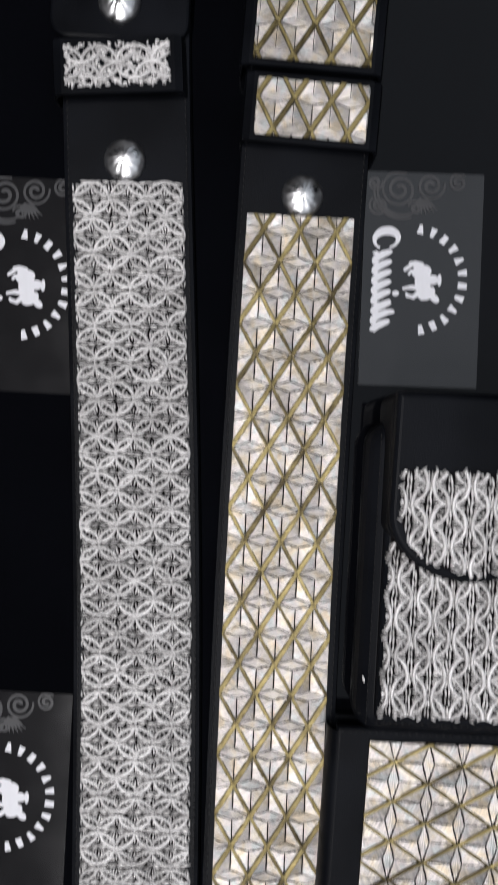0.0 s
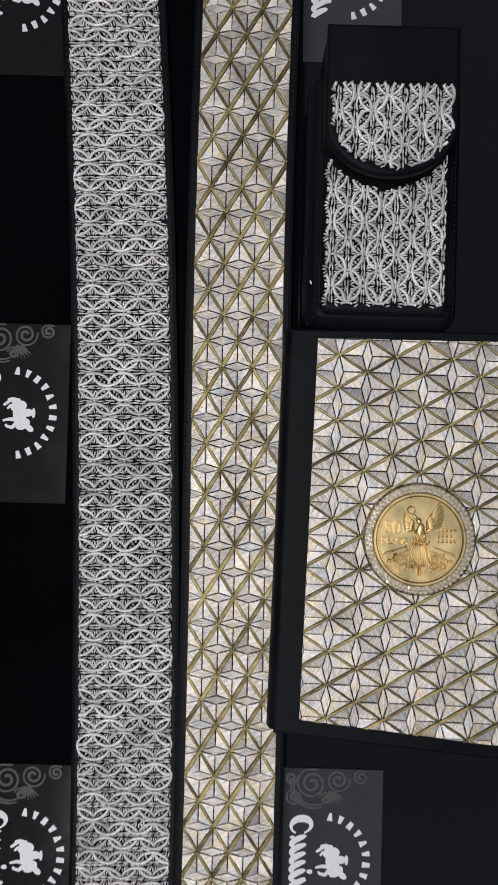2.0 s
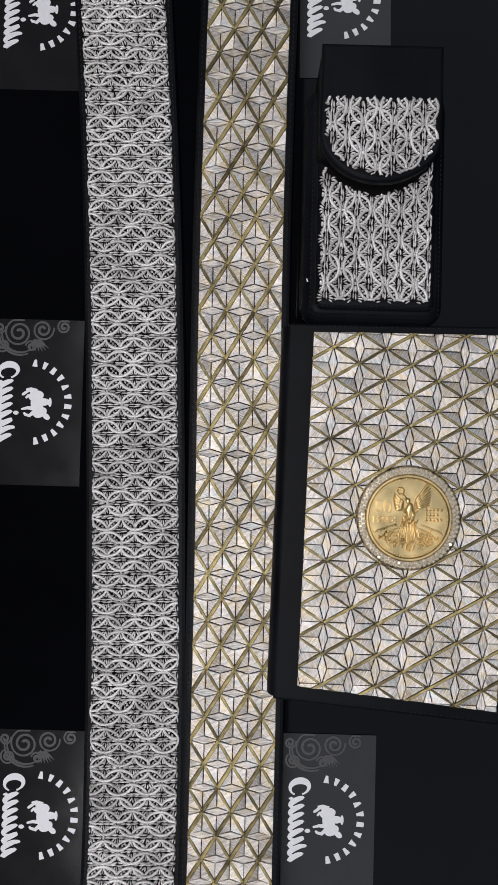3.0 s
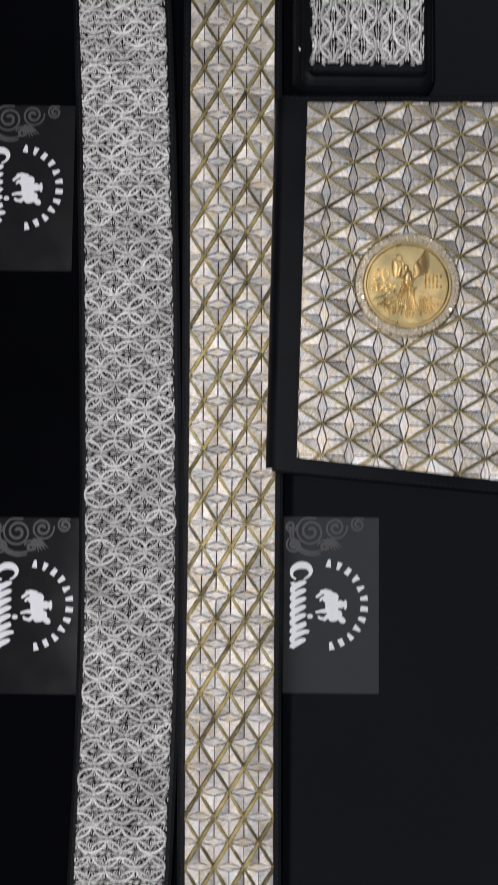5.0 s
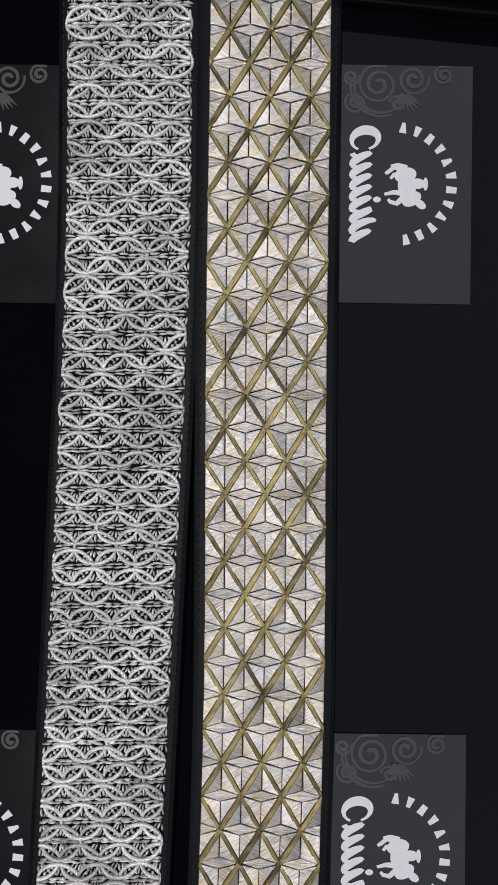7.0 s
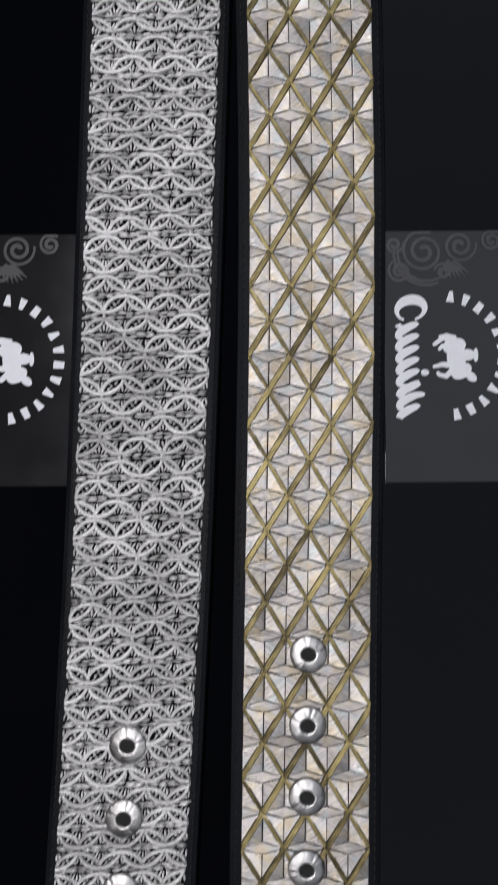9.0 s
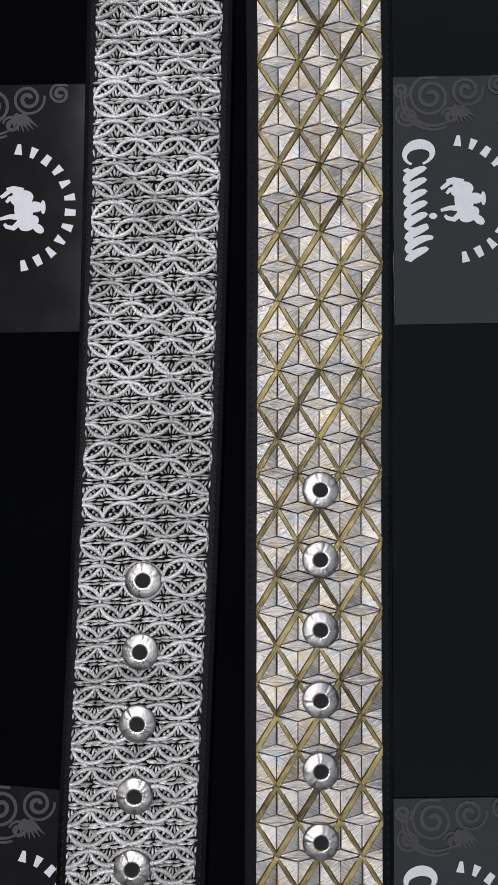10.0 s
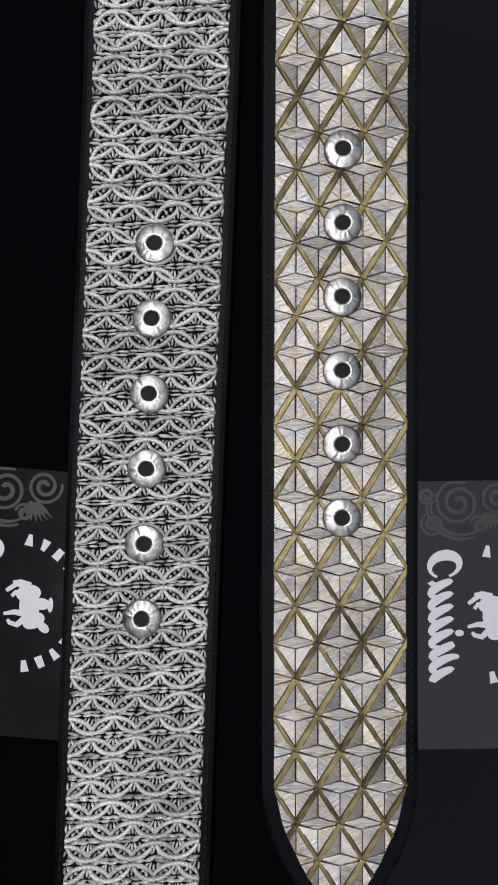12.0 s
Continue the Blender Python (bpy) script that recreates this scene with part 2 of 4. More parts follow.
def make_ring_meshes():
    made = []
    for k in range(4):
        v, f, u = [], [], []
        ring_arc(0.0, 2 * math.pi, 28, 0.0, 0.0, v, f, u, shake=0.06 + 0.03 * k)
        me = mesh_of("ring", [(x * (1 + 0.012 * math.sin(k * 2.1)), y * (1 + 0.015 * math.cos(k * 1.7)), z) for x, y, z in v], f, u)
        me.materials.append(CORD)
        made.append(me)
    return made


RINGS = make_ring_meshes()


def ring_embroidery(parent, inside, urange, vrange, bend, limit=300, phase=0.0, parts_from=0, squeeze=lambda v: 1.0, stretch=lambda v: 1.0):
    """Rings on a staggered lattice inside a region of the (u, v) plane; bend(u, v) gives the parent's x, y and the turn."""
    rng = random.Random(7)
    cv_, cf, cu_ = [], [], []
    gv, gf, gu = [], [], []
    made = 0
    v = vrange[1] - phase + PY
    j = -1
    while v > vrange[0] - PY:
        odd = j % 2
        k0 = int(urange[0] / PX) - 2
        for i in range(k0, int(urange[1] / PX) + 3):
            u = i * PX + (PX / 2 if odd else 0.0)
            probe = [(u + RA * 0.97 * math.cos(a), v + RB * 0.97 * math.sin(a)) for a in [2 * math.pi * q / 28 for q in range(28)]]
            ok = [inside(*p) for p in probe]
            if all(ok):
                if made < limit and j >= parts_from - 1:
                    x, y, turn = bend(u, v)
                    ob = new("ring", RINGS[rng.randrange(4)])
                    ob.parent = parent
                    ob.matrix_basis = (pose(x + rng.gauss(0, 0.00028), y + rng.gauss(0, 0.00025), 0.0003 * rng.random(), rng.gauss(0, 1.8), rng.gauss(0, 1.8), math.degrees(turn) + rng.gauss(0, 3.5))
                                       @ Matrix.Diagonal((squeeze(v) * rng.gauss(1, 0.02), stretch(v) * rng.gauss(1, 0.03), 1, 1)))
                    made += 1
                else:
                    ring_arc(0, 2 * math.pi, 28, u, v, cv_, cf, cu_, shake=0.1)
            elif any(ok):
                q = 0
                while q < 28:
                    if ok[q] and not ok[q - 1]:
                        e = q
                        while ok[(e + 1) % 28] and e - q < 27:
                            e += 1
                        if e > q:
                            ring_arc(2 * math.pi * q / 28, 2 * math.pi * e / 28, e - q, u, v, cv_, cf, cu_, shake=0.1)
                    q += 1
            # filling: knots in the lens shapes, strands in the ring's heart
            for su in (-1, 1):
                if inside(u + su * PX / 4, v - PY / 2):
                    ang = math.atan2(-PY, su * PX / 2) + math.pi / 2
                    for t in (-1.05, 0.0, 1.05):
                        du, dv = math.cos(ang) * t * 0.0017, math.sin(ang) * t * 0.0017
                        p = (u + su * PX / 4 + du + rng.gauss(0, 0.00012), v - PY / 2 + dv + rng.gauss(0, 0.00012))
                        if inside(*p):
                            grain_stitch(*p, 0.0006, 0.00068, 0.00054, 0.0011, ang + rng.gauss(0, 0.35), gv, gf, gu)
            for t, cols in ((-0.55, (-0.0049, -0.0017, 0.0016, 0.0047)), (0.55, (-0.0046, -0.0014, 0.0018, 0.0050))):
                for du in cols:
                    p = (u + du + rng.gauss(0, 0.0003), v + t * 0.00102 + rng.gauss(0, 0.00013))
                    if inside(p[0] - 0.0011, p[1]) and inside(p[0] + 0.0011, p[1]):
                        grain_stitch(*p, 0.0006, rng.uniform(0.0016, 0.0023), 0.00045, 0.0009, rng.gauss(0, 0.11) - t * du * 30, gv, gf, gu)
            for su, sv in ((-1, -1), (-1, 1), (1, -1), (1, 1)):
                for du, dv, turn in ((0.0059, 0.0011, 0.5), (0.0050, 0.0022, 1.0)):
                    p = (u + su * du + rng.gauss(0, 0.00015), v + sv * dv + rng.gauss(0, 0.00015))
                    if inside(*p):
                        grain_stitch(*p, 0.0004, 0.00095, 0.00036, 0.0007, su * sv * -turn + rng.gauss(0, 0.2), gv, gf, gu)
            for up in (-1, 1):
                for t in (-1.8, -0.9, 0, 0.9, 1.8):
                    ang = math.pi / 2 - t * 0.5
                    p = (u + t * 0.00148 + rng.gauss(0, 0.0001), v + up * (0.0031 - 0.00038 * abs(t)))
                    if inside(*p):
                        grain_stitch(*p, 0.0005, rng.uniform(0.0012, 0.0017), 0.00044, 0.0010, up * ang + rng.gauss(0, 0.15), gv, gf, gu)
        v -= PY
        j += 1

    def bent(vs):
        out = []
        for x, y, z in vs:
            bx, by, _ = bend(x, y)
            out.append((bx, by, z))
        return out

    if cf:
        me = mesh_of("edge_cord", bent(cv_), cf, cu_)
        tagged(link_mesh("edge_cord", me, CORD, parent), kind="stuff")
    me = mesh_of("filling_stitch", bent(gv), gf, gu)
    tagged(link_mesh("filling_stitch", me, FILL, parent), kind="stuff")


# ---- embroidery: silver stars with gold ribbons ----
SA, SH, LZ, LEAN = 0.0150, 0.0127, 0.0022, 0.08


def clip(poly, region):
    """What of a polygon lies in a convex region (both counterclockwise)."""
    out, cut = list(poly), False
    for (ax, ay), (bx, by) in zip(region, region[1:] + region[:1]):
        nxt = []
        if not out:
            break
        side = [(bx - ax) * (y - ay) - (by - ay) * (x - ax) for x, y in out]
        for i in range(len(out)):
            p, q, s, t = out[i - 1], out[i], side[i - 1], side[i]
            if (s < -1e-12) != (t < -1e-12):
                cut = True
                k = s / (s - t)
                nxt.append((p[0] + (q[0] - p[0]) * k, p[1] + (q[1] - p[1]) * k))
            if t >= -1e-12:
                nxt.append(q)
            else:
                cut = True
        out = nxt
    return out, cut


def area_of(poly):
    return 0.5 * sum(p[0] * q[1] - q[0] * p[1] for p, q in zip(poly, poly[1:] + poly[:1]))


def cushion(poly, inset, high, dome, ang, verts, faces, uvs, z0=0.0, ragged=0.0, lean=0.0, axis=0.0):
    """A padded patch of satin stitch over a convex polygon; threads run at ang, the top leans away from the axis."""
    n = len(poly)
    cx, cy = sum(p[0] for p in poly) / n, sum(p[1] for p in poly) / n
    size = math.sqrt(abs(area_of(poly)))
    k1 = max(0.5, 1 - inset / size * 2.0)
    k2 = max(0.3, k1 - 0.10)
    if ragged > 0:
        # thread ends stand unevenly along the rim
        rng, fine = random.Random(n * 31 + int(abs(ang) * 100)), []
        for (ax, ay), (bx, by) in zip(poly, poly[1:] + poly[:1]):
            m = max(1, int(math.hypot(bx - ax, by - ay) / 0.00075))
            for i in range(m):
                t = (i + (rng.uniform(-0.25, 0.25) if i else 0)) / m
                pull = 1 - (rng.uniform(0.0, 1.0) * ragged / size if i else 0)
                fine.append((cx + (ax + (bx - ax) * t - cx) * pull, cy + (ay + (by - ay) * t - cy) * pull))
        poly, n = fine, len(fine)
    base, c, s = len(verts), math.cos(ang), math.sin(ang)
    pts = [(cx + (x - cx) * k1, cy + (y - cy) * k1, z0) for x, y in poly]
    pts += [(cx + (x - cx) * (k1 - 0.004), cy + (y - cy) * (k1 - 0.004), z0 + high) for x, y in poly]
    pts += [(cx + (x - cx) * k2, cy + (y - cy) * k2, z0 + high + dome) for x, y in poly]
    pts = pts[:n] + [(x, y, z + lean * abs(x - axis)) for x, y, z in pts[n:]]
    verts.extend(pts)
    uv = [(x * c + y * s, -x * s + y * c) for x, y, _ in pts]
    new_faces = []
    for ringno in (0, 1):
        for i in range(n):
            j = (i + 1) % n
            new_faces.append((ringno * n + i, ringno * n + j, (ringno + 1) * n + j, (ringno + 1) * n + i))
    new_faces.append(tuple(range(2 * n, 3 * n)))
    for f in new_faces:
        faces.append(tuple(base + i for i in f))
        uvs.append(tuple(uv[i] for i in f))


DIAG = math.atan2(SH, SA / 2)
T1, T2 = DIAG + math.pi / 2, math.pi / 2 - DIAG


def star_pieces(broad):
    """The pieces of one lattice cell: (name, polygon, inset, height, dome, thread angle, material)."""
    a, h, z, w = SA / 2, SH, LZ, broad
    ux, uy = math.cos(DIAG), math.sin(DIAG)
    px, py = -uy * w, ux * w
    ex, ey = -uy * (w + 0.00026), ux * (w + 0.00026)
    qx, qy = uy * w * 0.66, ux * w * 0.66
    rx, ry = uy * (w * 0.66 + 0.00026), ux * (w * 0.66 + 0.00026)
    return [
        ("lozenge", [(-a, 0), (0, -z), (a, 0), (0, z)], 0.00017, 0.0006, 0.00008, 0.0, SATIN),
        # triangle that points down, below the lozenge
        ("facet", [(-a, 0), (0, -h), (0, -z)], 0.00017, 0.0005, 0.00008, T2, SATIN),
        ("facet", [(0, -h), (a, 0), (0, -z)], 0.00017, 0.0005, 0.00008, T1, SATIN),
        # triangle that points up, above the lozenge
        ("facet", [(0, h), (-a, 0), (0, z)], 0.00017, 0.0005, 0.00008, T1, SATIN),
        ("facet", [(a, 0), (0, h), (0, z)], 0.00017, 0.0005, 0.00008, T2, SATIN),
        ("ribbon_edging", [(-a - ex, -ey), (-a + ex, ey), (ex, h + ey), (-ex, h - ey)][::-1], 0.0, 0.00098, 0.00002, DIAG, EDGING),
        ("ribbon_edging", [(a * 0.96 - rx, h * 0.04 - ry), (a * 0.96 + rx, h * 0.04 + ry), (a * 0.04 + rx, h * 0.96 + ry), (a * 0.04 - rx, h * 0.96 - ry)],
         0.0, 0.00094, 0.00002, math.pi - DIAG, EDGING),
        ("ribbon", [(-a - px, -py), (-a + px, py), (px, h + py), (-px, h - py)][::-1], 0.0, 0.00122, 0.00018, DIAG, GOLD),
        ("narrow_ribbon", [(a * 0.94 - qx, h * 0.06 - qy), (a * 0.94 + qx, h * 0.06 + qy), (a * 0.06 + qx, h * 0.94 + qy), (a * 0.06 - qx, h * 0.94 - qy)],
         0.0, 0.00112, 0.00012, math.pi - DIAG, GOLD),
    ]


def star_meshes(mirrored):
    made = []
    for name, poly, inset, high, dome, ang, mat_ in star_pieces(0.00058 if mirrored else 0.00088):
        if mirrored:
            poly, ang = [(-x, y) for x, y in poly], math.pi - ang
        if area_of(poly) < 0:
            poly = poly[::-1]
        v, f, u = [], [], []
        cushion(poly, inset, high, dome, ang, v, f, u, ragged=0.0005 if mat_ is SATIN else 0.0, lean=LEAN if name == "facet" else 0.0)
        me = mesh_of(name, v, f, u, smooth=False)
        me.materials.append(mat_)
        made.append((name, poly, inset, high, dome, ang, mat_, me))
    return made


STARS, STARS_MIRRORED = star_meshes(False), star_meshes(True)


def star_embroidery(parent, region, place, turn_of, size_of, rows, cols, pieces, limit=300):
    """Stars inside a convex region of the (u, v) plane; place(u, v) gives x, y of the parent, turn_of(v) the turn."""
    count = {}
    joined = {}
    rng = random.Random(11)
    for j in rows:
        for i in cols:
            cu, cv = i * SA + (SA / 2 if j % 2 else 0.0), -j * SH
            for name, poly, inset, high, dome, ang, mat_, me in pieces:
                at = [(x + cu, y + cv) for x, y in poly]
                got, cut = clip(at, region)
                if len(got) < 3 or abs(area_of(got)) < 4e-7:
                    continue
                if not cut and count.get(name, 0) < limit:
                    count[name] = count.get(name, 0) + 1
                    x, y = place(cu, cv)
                    ob = new(name, me)
                    ob.parent = parent
                    ob.matrix_basis = pose(x, y, 0.00006 * rng.random(), rng.gauss(0, 0.35), rng.gauss(0, 0.35), math.degrees(turn_of(cv))) @ Matrix.Diagonal((*size_of(cv), 1, 1))
                else:
                    v, f, u = joined.setdefault((name, mat_.name), ([], [], []))
                    cushion(got, inset, high, dome, ang, v, f, u, lean=LEAN if name == "facet" else 0.0, axis=cu)
    for (name, mname), (v, f, u) in joined.items():
        me = mesh_of(name + "_rest", [(*place(x, y), z) for x, y, z in v], f, u, smooth=False)
        tagged(link_mesh(name + "_rest", me, bpy.data.materials[mname], parent), kind="stuff")


# ---- room ----


def box_structure(name, x0, y0, z0, x1, y1, z1, material, label, category):
    ob = part(name, slab(rect(x0, y0, x1, y1), z0, z1), material)
    return tagged(ob, label, category, kind="structure")


FLOOR = -0.90
box_structure("floor", -2.6, -3.6, FLOOR - 0.1, 2.6, 2.6, FLOOR, FLOORING, "plain grey tiled shop floor", "floor")
# Unseen ceiling, kept dark so that the glossy counter mirrors little light.
box_structure("ceiling", -2.6, -3.6, CEIL, 2.6, 2.6, CEIL + 0.1, CEILING, "plain dark painted ceiling, unseen", "ceiling")
box_structure("wall_west", -2.7, -3.6, FLOOR, -2.6, 2.6, CEIL, PAINT, "plain painted room wall", "wall")
box_structure("wall_east", 2.6, -3.6, FLOOR, 2.7, 2.6, CEIL, PAINT, "plain painted room wall", "wall")
box_structure("wall_north", -2.7, 2.6, FLOOR, 2.7, 2.7, CEIL, PAINT, "plain painted room wall", "wall")
box_structure("wall_south", -2.7, -3.7, FLOOR, 2.7, -3.6, CEIL, PAINT, "plain painted room wall", "wall")
# Housings for the added lamps, out of view as well.
for lx, ly in LAMPS:
    lamp = thing("ceiling_lamp", lx, ly, CEIL, "unseen small white square ceiling lamp, added to light the belts", "lamp", "ceiling lamps")
    part("housing", slab(rounded(-0.10, -0.13, 0.10, 0.13, 0.02), -0.07, 0.0, 0.006), HOUSING, lamp)

# Unseen glowing panel, added to brighten the counter's right side and its cards.
PANEL_GLOW = bpy.data.materials.new("dim_blue_daylight")
PANEL_GLOW.use_nodes = True
PANEL_GLOW.node_tree.nodes["Principled BSDF"].inputs["Base Color"].default_value = (0.05, 0.05, 0.05, 1)
PANEL_GLOW.node_tree.nodes["Principled BSDF"].inputs["Emission Color"].default_value = (0.64, 0.70, 0.78, 1)
PANEL_GLOW.node_tree.nodes["Principled BSDF"].inputs["Emission Strength"].default_value = 2.2
skylight = thing("skylight", 0.62, -0.5, CEIL, "unseen pale blue glowing panel, added for the counter's reflection", "skylight")
part("pane", slab(rect(-0.50, -2.2, 0.50, 2.2), -0.012, -0.004), PANEL_GLOW, skylight)
for x0, y0, x1, y1 in ((-0.54, -2.24, -0.50, 2.24), (0.50, -2.24, 0.54, 2.24), (-0.50, -2.24, 0.50, -2.20), (-0.50, 2.20, 0.50, 2.24)):
    part("frame_bar", slab(rect(x0, y0, x1, y1), -0.03, 0.0), HOUSING, skylight)

counter = thing("display_counter", 0, 0, FLOOR, "glossy black display counter with a bare flat top", "counter")
part("top", slab(rounded(-0.62, -1.62, 0.62, 0.52, 0.01), 0.86, 0.90, 0.003), TABLE, counter)
part("body", slab(rect(-0.58, -1.58, 0.58, 0.48), 0.0, 0.86), TABLE, counter)

# ---- printed cards ----


def spiral(cx, cy, r, turns, start, hand, wide):
    pts = []
    n = int(22 * turns)
    for i in range(n + 1):
        t = i / n
        a = start + hand * 2 * math.pi * turns * t
        pts.append((cx + r * (1 - 0.85 * t) * math.cos(a), cy + r * (1 - 0.85 * t) * math.sin(a), wide * (0.55 + 0.45 * t)))
    return pts


def stroke(bm, pts, z):
    """A flat ribbon along (x, y, half width) points."""
    left, right = [], []
    for i, (x, y, w) in enumerate(pts):
        p, q = pts[max(0, i - 1)], pts[min(len(pts) - 1, i + 1)]
        dx, dy = q[0] - p[0], q[1] - p[1]
        d = math.hypot(dx, dy) or 1
        left.append(bm.verts.new((x - dy / d * w, y + dx / d * w, z + i * 1e-6)))
        right.append(bm.verts.new((x + dy / d * w, y - dx / d * w, z + i * 1e-6)))
    for i in range(len(pts) - 1):
        bm.faces.new((right[i], right[i + 1], left[i + 1], left[i]))


def disc(bm, cx, cy, rx, ry, z, turn=0.0, n=20):
    c, s = math.cos(turn), math.sin(turn)
    bm.faces.new([bm.verts.new((cx + rx * math.cos(a) * c - ry * math.sin(a) * s, cy + rx * math.cos(a) * s + ry * math.sin(a) * c, z))
                  for a in [2 * math.pi * i / n for i in range(n)]])


MM = 0.001


def build_card():
    card = thing("business_card", 0, 0, 0, "black card printed with a silver emblem, lying on the counter", "card", "cards on the counter")
    part("sheet", slab(rect(0, -0.09, 0.05, 0), 0.0, 0.0005, 0.00012, 1), CARD, card)
    for cx, cy, r, turns, st, hand in ((14.5, -7.5, 8.0, 2.2, 1.2, 1), (27.5, -5.5, 6.0, 2.0, 0.2, -1), (6.0, -14.5, 4.2, 1.8, 2.2, 1),
                                       (39.0, -3.8, 4.0, 1.8, 0.8, 1), (21.5, -14.8, 3.2, 1.5, 3.0, -1), (4.2, -5.0, 3.2, 1.6, 0.3, -1)):
        bm = bmesh.new()
        stroke(bm, [(x * MM, min(y, -0.6) * MM, w * MM) for x, y, w in spiral(cx, cy, r, turns, st, hand, 0.80)], 0.00055 + 0.000004 * cx)
        part("scroll", bm, SWIRL, card)
    for r, lo, hi in ((10.2, 168, 300), (11.6, 172, 292)):
        bm = bmesh.new()
        stroke(bm, [((15.5 + r * math.cos(radians(lo + (hi - lo) * i / 20))) * MM, min(-8.0 + r * math.sin(radians(lo + (hi - lo) * i / 20)), -0.6) * MM,
                     (0.35 + 0.3 * math.sin(math.pi * i / 20)) * MM) for i in range(21)], 0.00052 + 0.00001 * r)
        part("scroll_arc", bm, SWIRL, card)
    # drooping leaf under the scrolls
    for k in range(7):
        d, bm = radians(-128 + 13 * k), bmesh.new()
        stroke(bm, [((24.5 + (1.5 + 6.5 * t) * math.cos(d) + 1.2 * t * t) * MM, (-9.5 + (1.5 + 6.5 * t) * math.sin(d)) * MM, (0.15 + 0.55 * math.sin(math.pi * min(1.0, t + 0.12))) * MM)
                    for t in (0, 0.2, 0.4, 0.6, 0.8, 1.0)], 0.00078 - 0.00002 * k)
        part("scroll_leaf", bm, SWIRL, card)
    # round row of plain bars
    for i in range(12):
        a = radians(82 - 160 * i / 11)
        bm = bmesh.new()
        c, s = math.cos(a), math.sin(a)
        cx, cy = 21.0 + 21.4 * c, -45 + 21.4 * s
        w0, w1 = ((1.45, 0.60), (0.75, 1.35), (1.35, 1.15), (0.80, 1.40))[i % 4]
        shape = [(-1.95, -w0), (1.95, -w1), (1.95, w1), (-1.95, w0)]
        bm.faces.new([bm.verts.new(((cx + x * c - y * s) * MM, (cy + x * s + y * c) * MM, 0.00060)) for x, y in shape])
        part("emblem_bar", bm, PRINT, card)
    # a thick crescent that runs on into one flowing stroke
    bm = bmesh.new()
    pts = []
    for i in range(37):
        t = i / 36
        a = radians(-72 + 312 * t)
        pts.append(((9.5 + 5.3 * math.cos(a) * (1.0 - 0.12 * t)) * MM, (-28.6 + 3.7 * math.sin(a) + 0.6 * math.cos(a)) * MM, (0.45 + 1.35 * math.sin(math.pi * min(1.0, t * 1.02)) ** 2) * MM))
    stroke(bm, pts, 0.00064)
    part("emblem_crescent", bm, PRINT, card, "thick silver printed crescent")
    bm = bmesh.new()
    pts = []
    for i in range(145):
        t = i / 144
        tall = 3.5 + 3.0 * math.exp(-((t - 0.76) / 0.045) ** 2)
        ph = 2 * math.pi * (0.25 + 8.0 * t)
        pts.append(((5.0 + tall - tall * math.sin(ph)) * MM, (-32.6 - 33.5 * t - 1.1 * math.sin(ph) + 0.9 * math.cos(ph)) * MM,
                    (0.92 + 0.55 * math.sin(ph + 1.1)) * MM))
    stroke(bm, pts, 0.00060)
    part("emblem_stroke", bm, PRINT, card, "flowing silver printed stroke")
    bm = bmesh.new()
    disc(bm, 14.4 * MM, -51.0 * MM, 1.5 * MM, 1.1 * MM, 0.00064)
    part("emblem_dot", bm, PRINT, card)
    # plain silhouette of a walking horse with a saddle
    bm = bmesh.new()
    z = 0.00060
    for cx, cy, rx, ry, turn in ((25.6, -45.6, 3.4, 6.3, 0.06), (25.0, -41.6, 4.2, 2.9, 0.2), (27.4, -50.6, 3.9, 2.6, 0.5), (30.8, -52.6, 1.5, 2.3, 0.9),
                                 (29.5, -44.8, 3.0, 2.0, 0.0), (32.6, -44.9, 0.9, 2.5, 0.0)):
        disc(bm, cx * MM, cy * MM, rx * MM, ry * MM, z, turn)
        z += 0.000003
    for leg in (((24, -39.8), (21, -38.6), (18.4, -40.6), (17.4, -41.2)), ((23.4, -42.0), (20.6, -41.6), (19.4, -43.0)),
                ((24, -48.4), (20.5, -48.2), (17.2, -49.0)), ((24.5, -50.0), (21.8, -52.4), (19.4, -51.8), (18.6, -50.8)), ((25.5, -39.0), (22.0, -37.9), (19.5, -38.3))):
        stroke(bm, [(x * MM, y * MM, (1.15 - 0.62 * i / (len(leg) - 1)) * MM) for i, (x, y) in enumerate(leg)], z)
        z += 0.000008
    part("emblem_shape", bm, PRINT, card, "plain silver printed horse shape")
    return card


CARDS = [(-0.167, 0.0045, 0.0), (-0.163, -0.212, 0.0), (-0.152, -0.432, 0.0), (-0.1575, -0.6810, 0.0), (-0.1549, -0.9290, -5.5),
         (-0.0015, 0.0150, 1.0), (0.0, -0.430, 0.0), (0.0004, -0.6803, 0.2), (-0.0045, -0.9370, 0.0)]
first = build_card()
for k, (x, y, r) in enumerate(CARDS):
    ob = first if k == 0 else copy_thing(first, pose(x, y, 0, 0, 0, r))
    ob.matrix_basis = pose(x, y, 0, 0, 0, r)

# ---- belts ----


def smooth_line(points):
    ys = np.linspace(-1.3, 0.3, 801)
    p = sorted(points)
    xs = np.interp(ys, [a for a, _ in p], [b for _, b in p])
    k = np.exp(-0.5 * (np.arange(-60, 61) / 16.0) ** 2)
    pad = np.concatenate([np.full(60, xs[0]), xs, np.full(60, xs[-1])])
    xs = np.convolve(pad, k / k.sum(), mode="valid")
    return lambda v: float(np.interp(v, ys, xs))


